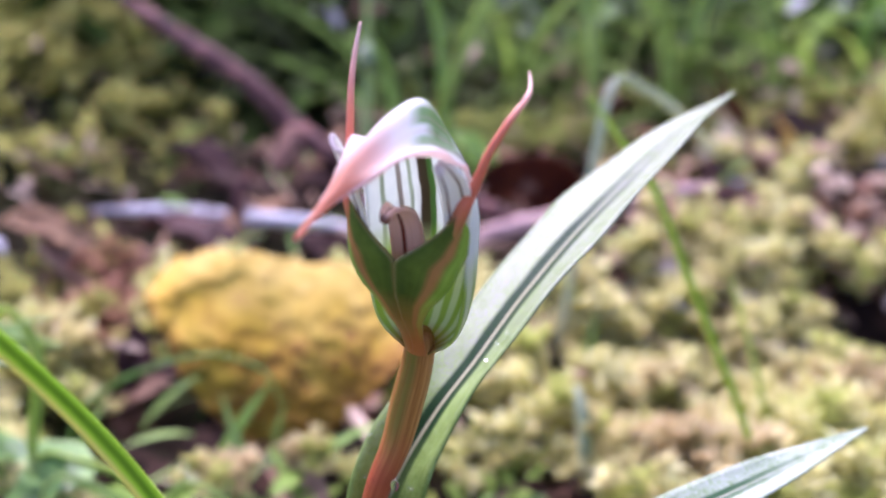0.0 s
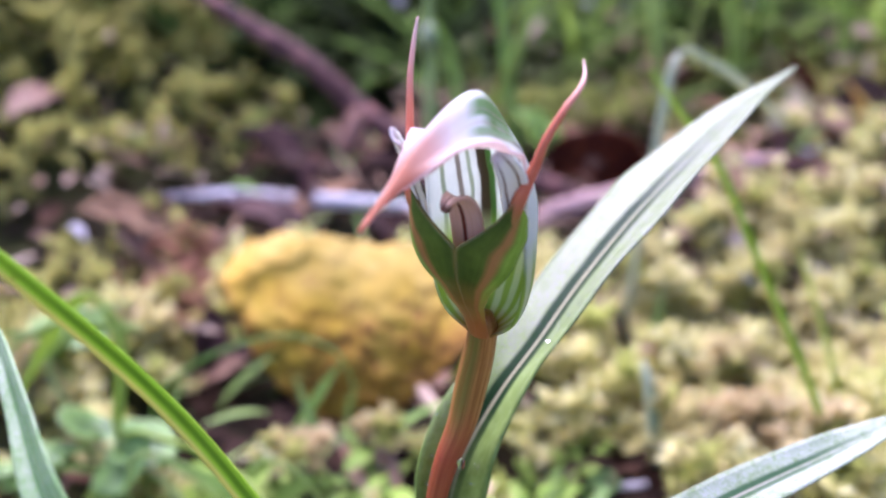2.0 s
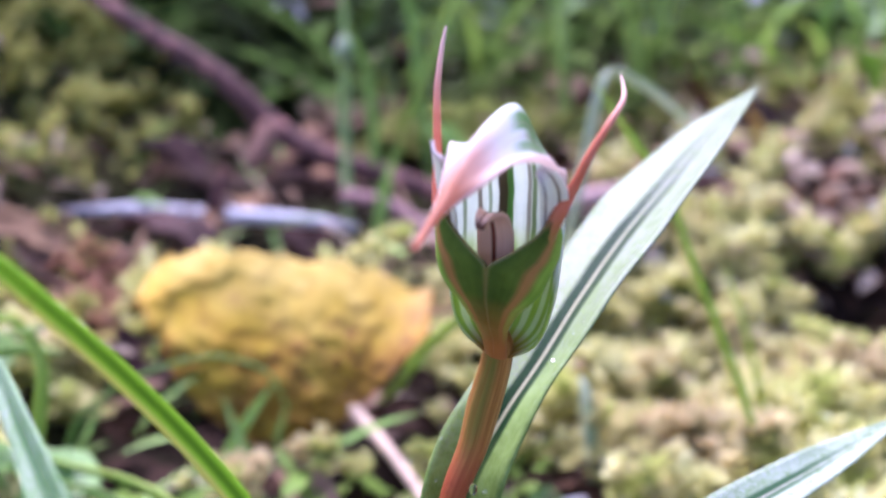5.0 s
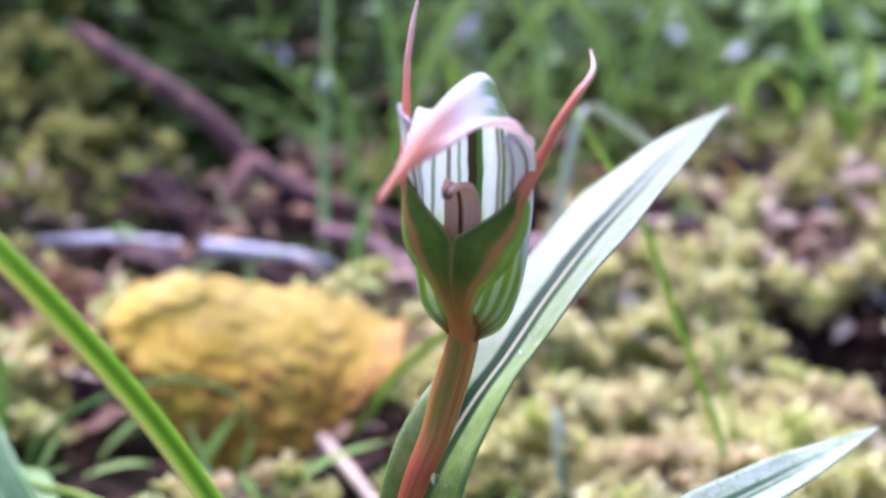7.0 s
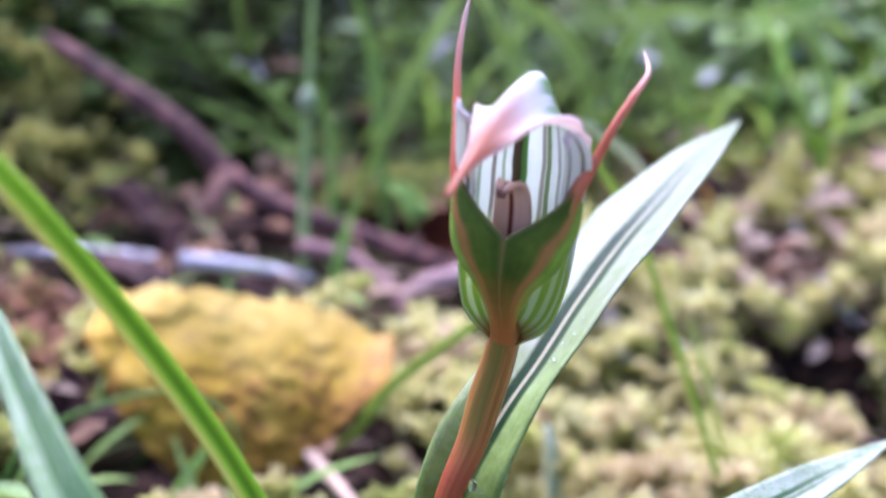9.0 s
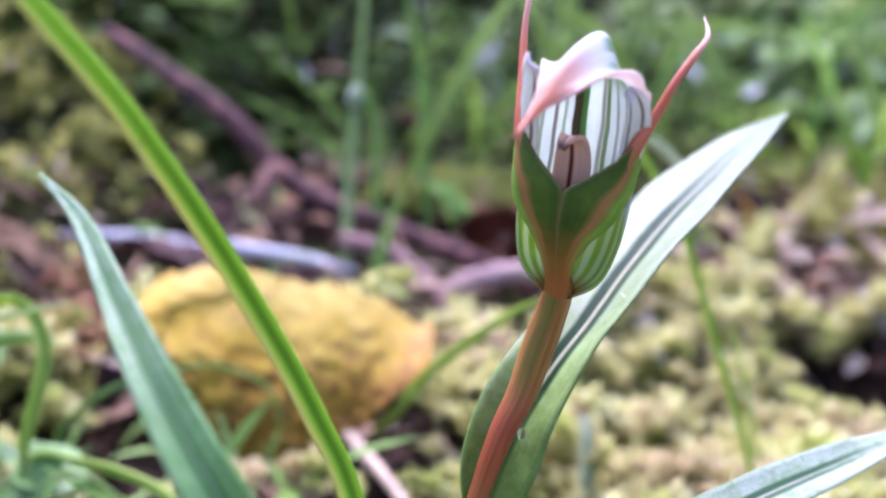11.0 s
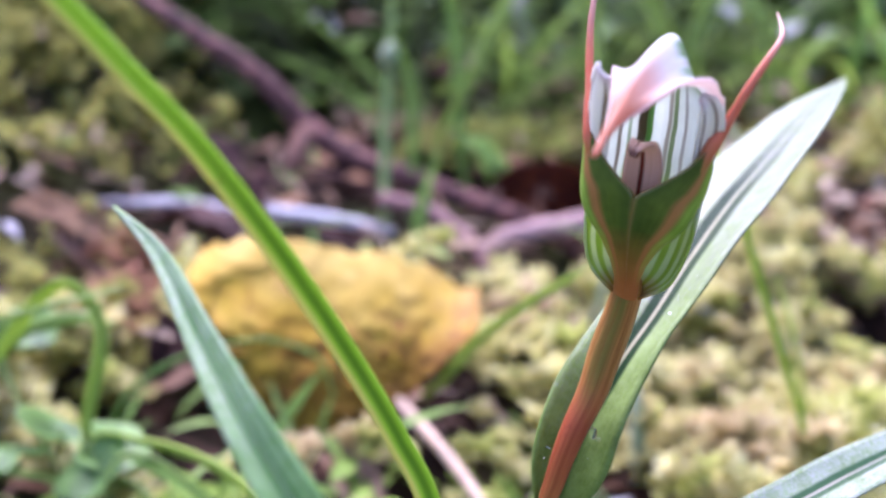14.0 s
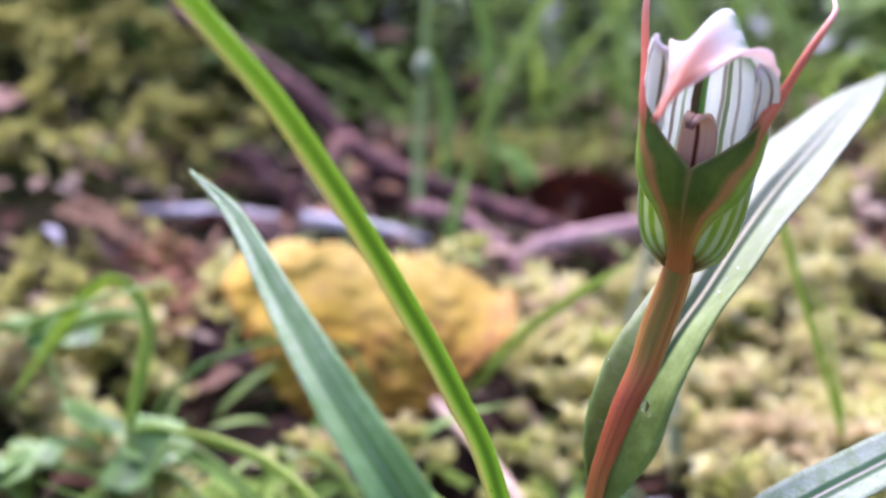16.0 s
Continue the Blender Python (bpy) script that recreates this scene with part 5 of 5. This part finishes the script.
moss("moss", 14000, (-0.27, 0.40, 0.00, 0.50), 1, MOSS, "yellowish green cushions of feathery moss", heap=0.026, bare=0.16, leaf=(0.0038, 0.0084), count=18, keep=lambda x, y: (np.hypot(x, y) > 0.012) & clear_of_leaf(x, y) & ~((x < -0.118) & (y > 0.20)) & ~((y > 0.325) & (x < 0.06)) & ~((y < 0.100) & (np.sin(95 * x + 1) * np.sin(88 * y) > -0.5)) & ~((y < 0.128) & (x < 0.016) & (np.sin(140 * x) * np.sin(130 * y + 1) > -0.35)) & ~((x < -0.085) & (y < 0.20) & (np.sin(120 * x + 2) * np.sin(105 * y + 1) > 0.20)) & ~litter_zone(x, y) & ~((x < -0.10) & (y > 0.31)) & ~((y > 0.35 + 0.03 * np.sin(40 * x)) & (x < 0.10)) & (y < 0.44 + 0.03 * np.sin(31 * x)) & ~((x > 0.07) & (y > 0.29) & (np.sin(83 * x + 2) * np.sin(71 * y + 1) + 0.5 * np.sin(150 * x - 130 * y) > -0.55)))
moss("moss", 6000, (-0.52, -0.07, 0.27, 0.66), 2, BANKMOSS, "olive green moss on the bank", tall=(0.006, 0.016), leaf=(0.004, 0.009), heap=0.034, bare=0.16, keep=lambda x, y: ~litter_zone(x, y) & (x < -0.150 + 0.022 * np.sin(70 * y) - 0.35 * (y - 0.38)))
moss("moss", 420, (-0.23, -0.098, 0.125, 0.262), 9, BANKMOSS, "olive yellow moss among dead leaves", tall=(0.004, 0.011), leaf=(0.0038, 0.008), heap=0.016, bare=0.10, keep=lambda x, y: ~((x > -0.125) & (y > 0.20)))
moss("moss", 700, (0.11, 0.36, 0.34, 0.52), 10, BANKMOSS, "pale olive moss on the slope", tall=(0.005, 0.014), leaf=(0.004, 0.009), heap=0.020, bare=0.12)
moss("moss", 600, (-0.06, 0.13, 0.325, 0.46), 7, TWIGMOSS, "olive green moss behind the twig, darkened for shade", tall=(0.005, 0.014), leaf=(0.004, 0.008), heap=0.022, bare=0.10, keep=lambda x, y: np.hypot(x - 0.03, y - 0.318) > 0.046)
moss("moss", 1500, (-0.75, 0.75, -0.75, 0.10), 3, MOSS, "yellowish green moss round the orchid", heap=0.026, leaf=(0.007, 0.013), keep=lambda x, y: np.hypot(x, y) > 0.03)
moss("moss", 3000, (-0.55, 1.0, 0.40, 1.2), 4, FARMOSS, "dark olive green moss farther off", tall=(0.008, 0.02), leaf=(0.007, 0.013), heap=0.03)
moss("moss", 420, (-0.168, -0.100, 0.190, 0.262), 6, REDMOSS, "reddish brown moss clump", heap=0.012, bare=-0.6, leaf=(0.004, 0.009))

rs = np.random.RandomState(8)
n = 16000
x, y = rs.uniform(-0.75, 0.80, n), rs.uniform(-0.60, 1.0, n)
ok = ragged(rs, x, y, (-0.75, 0.80, -0.60, 1.0), 0.6)
x, y, n = x[ok], y[ok], int(ok.sum())
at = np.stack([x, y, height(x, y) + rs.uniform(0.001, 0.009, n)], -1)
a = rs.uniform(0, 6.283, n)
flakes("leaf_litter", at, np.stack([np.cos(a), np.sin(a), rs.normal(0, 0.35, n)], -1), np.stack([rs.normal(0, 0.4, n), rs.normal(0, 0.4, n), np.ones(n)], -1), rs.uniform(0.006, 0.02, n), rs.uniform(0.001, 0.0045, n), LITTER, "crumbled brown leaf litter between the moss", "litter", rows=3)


def thicket(name, n, box, seed, mat, label, length, slim, rise, lift, clear=0.0):
    rs = np.random.RandomState(seed)
    x, y = rs.uniform(box[0], box[1], n), rs.uniform(box[2], box[3], n)
    ok = ragged(rs, x, y, box, 0.3) & (np.hypot(x, y - 0.2) > clear)
    x, y, n = x[ok], y[ok], int(ok.sum())
    at = np.stack([x, y, height(x, y) + rs.uniform(0, 1, n) ** 1.5 * lift], -1)
    a = rs.uniform(0, 6.283, n)
    out = np.stack([np.cos(a), np.sin(a), rs.normal(rise, 0.35, n)], -1)
    ln = rs.uniform(*length, n)
    up = np.stack([rs.normal(0, 0.3, n), rs.normal(-0.2, 0.3, n), np.ones(n)], -1)
    return flakes(name, at, out, up, ln, ln * slim, mat, label, "undergrowth", rows=5, droop=0.45)


thicket("undergrowth", 7500, (-1.1, 0.25, 0.40, 1.5), 21, SHADED_GREENERY, "green small-leaved undergrowth, shade put into its colour", (0.015, 0.05), 0.22, 0.3, 0.14)
thicket("undergrowth", 6500, (0.04, 1.2, 0.40, 1.4), 53, LIT_GREENERY, "green small-leaved undergrowth, coloured as lit", (0.015, 0.05), 0.22, 0.3, 0.14)
thicket("undergrowth", 14000, (-3.6, 3.8, 0.95, 4.6), 22, SHADED_GREENERY, "undergrowth rising behind, darkened for shade", (0.05, 0.15), 0.20, 0.4, 0.5)
thicket("undergrowth", 2000, (-0.1, 0.9, 0.40, 1.1), 23, SILVERY, "grey-green leaves with caught light in their colour", (0.02, 0.05), 0.20, 0.3, 0.08)
thicket("undergrowth", 1800, (0.0, 1.0, 0.50, 1.4), 55, SILVERY, "light grey-green leaves on the slope", (0.02, 0.06), 0.24, 0.3, 0.15)
thicket("grass_tufts", 800, (-0.45, 0.85, 0.34, 1.05), 24, SHADED_GREENERY, "green grass tufts, coloured as shaded", (0.06, 0.16), 0.022, 1.6, 0.01)
thicket("undergrowth", 1500, (0.10, 0.75, 0.42, 1.0), 51, SHOOTS, "light green small leaves in the open", (0.018, 0.045), 0.26, 0.25, 0.09)
thicket("undergrowth", 700, (-0.18, 0.80, 0.45, 1.0), 52, BLEACHED_SKYLIT, "pale greyish leaves with skylight in their colour", (0.012, 0.035), 0.26, 0.15, 0.08)
thicket("grass_tufts", 420, (-0.10, 0.55, 0.40, 0.80), 54, HERBTUFT, "yellowish green grass blades behind", (0.05, 0.14), 0.026, 1.5, 0.01)
thicket("grass_tufts", 950, (-0.05, 0.90, 0.42, 1.00), 25, SHOOTS, "bright green grass tufts", (0.05, 0.15), 0.020, 1.3, 0.01)
thicket("undergrowth", 1200, (-0.50, -0.06, 0.38, 0.66), 26, SHADED_GREENERY, "fern-like leaves over the bank, darkened for shade", (0.02, 0.05), 0.2, 0.5, 0.06)
thicket("grass_shoots", 150, (-0.20, 0.34, 0.07, 0.42), 27, SHOOTS, "fresh green shoots in the moss", (0.012, 0.034), 0.06, 1.2, 0.012)
thicket("grass_shoots", 45, (-0.04, 0.14, 0.02, 0.11), 29, SHOOTS, "green shoots in the near moss", (0.012, 0.035), 0.07, 0.7, 0.006)
thicket("low_herbs", 800, (-0.13, 0.06, 0.035, 0.13), 30, HERBTUFT, "low green leaves between the moss", (0.006, 0.018), 0.17, 0.4, 0.009)
thicket("grass_shoots", 26, (-0.17, -0.03, 0.07, 0.15), 28, SHOOTS, "green shoots round the small herb", (0.015, 0.04), 0.05, 1.3, 0.008)
rs = np.random.RandomState(9)
n = 620
x, y = rs.uniform(-0.30, 0.36, n), rs.uniform(0.16, 0.55, n)
at = np.stack([x, y, height(x, y) + 0.020 * (clumps(x, y) - 0.35) + rs.uniform(0.008, 0.016, n)], -1)
a = rs.uniform(0, 6.283, n)
ok = ~litter_zone(x, y) & ~((np.abs(x - 0.03) < 0.05) & (np.abs(y - 0.31) < 0.05))
at, a, n = at[ok], a[ok], int(ok.sum())
flakes("leaf_litter", at, np.stack([np.cos(a), np.sin(a), rs.normal(0, 0.4, n)], -1), np.stack([rs.normal(0, 0.4, n), rs.normal(-0.3, 0.4, n), np.ones(n)], -1), rs.uniform(0.005, 0.018, n), rs.uniform(0.0012, 0.0040, n), PALE_BITS, "pale scraps of dead leaf on the moss", "litter", rows=3)
thicket("leaf_litter", 260, (-0.13, 0.22, 0.325, 0.48), 47, RUSTY, "rusty brown dead leaves behind the twig", (0.012, 0.03), 0.28, 0.15, 0.014)
thicket("leaf_litter", 260, (-0.5, 0.8, 0.40, 1.05), 31, PALE_BITS, "pale dead leaves caught in the undergrowth", (0.015, 0.045), 0.24, 0.2, 0.05)
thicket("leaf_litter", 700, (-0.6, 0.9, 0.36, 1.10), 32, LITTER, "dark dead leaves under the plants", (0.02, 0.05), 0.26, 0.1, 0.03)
thicket("undergrowth", 9000, (-7.0, 7.0, -6.0, 8.0), 33, SHADED_GREENERY, "scattered low plants of the forest floor", (0.05, 0.16), 0.22, 0.3, 0.10, 0.9)
rs = np.random.RandomState(14)
n = 620
x, y = rs.uniform(0.04, 0.50, n), rs.uniform(0.22, 0.56, n)
ok = ragged(rs, x, y, (0.04, 0.50, 0.22, 0.56), 0.5)
x, y, n = x[ok], y[ok], int(ok.sum())
at = np.stack([x, y, height(x, y) + 0.026 * (clumps(x, y) - 0.35) + rs.uniform(0.006, 0.014, n)], -1)
a = rs.uniform(0, 6.283, n)
flakes("leaf_litter", at, np.stack([np.cos(a), np.sin(a), rs.normal(0, 0.3, n)], -1), np.stack([rs.normal(0, 0.3, n), rs.normal(-0.3, 0.3, n), np.ones(n)], -1), rs.uniform(0.008, 0.024, n), rs.uniform(0.002, 0.006, n), PALE_BITS, "pale pink scraps of dead leaf over the moss", "litter", rows=3)
thicket("leaf_litter", 210, (-0.28, 0.46, 0.14, 0.52), 41, PALE_BITS, "thin pale straws lying on the moss", (0.018, 0.05), 0.028, 0.12, 0.022)
thicket("leaf_litter", 160, (-0.24, 0.40, 0.10, 0.46), 42, LITTER, "thin dark stems lying in the moss", (0.02, 0.05), 0.03, 0.15, 0.020)
thicket("leaf_litter", 240, (0.12, 0.52, 0.27, 0.56), 43, PALE_BITS, "pinkish brown dead leaves between the moss cushions", (0.018, 0.042), 0.24, 0.15, 0.016)
thicket("leaf_litter", 300, (-0.03, 0.26, 0.09, 0.33), 45, PALE_BITS, "pinkish scraps of dead leaf on the near moss", (0.006, 0.016), 0.24, 0.2, 0.014)
thicket("leaf_litter", 210, (0.03, 0.26, 0.125, 0.26), 46, WETSCRAP, "wet pinkish white scraps on the moss", (0.005, 0.014), 0.28, 0.2, 0.020)
thicket("moss_tufts", 1500, (0.07, 0.52, 0.27, 0.56), 48, BANKMOSS, "olive moss tufts between dead leaves", (0.006, 0.016), 0.2, 0.7, 0.012)
thicket("leaf_litter", 420, (0.06, 0.50, 0.27, 0.52), 49, RUSTY, "tan dead leaves between the moss cushions", (0.012, 0.03), 0.26, 0.12, 0.012)
thicket("leaf_litter", 70, (0.08, 0.52, 0.24, 0.56), 44, BLEACHED_SKYLIT, "bleached bluish white leaf scraps", (0.012, 0.034), 0.24, 0.15, 0.018)
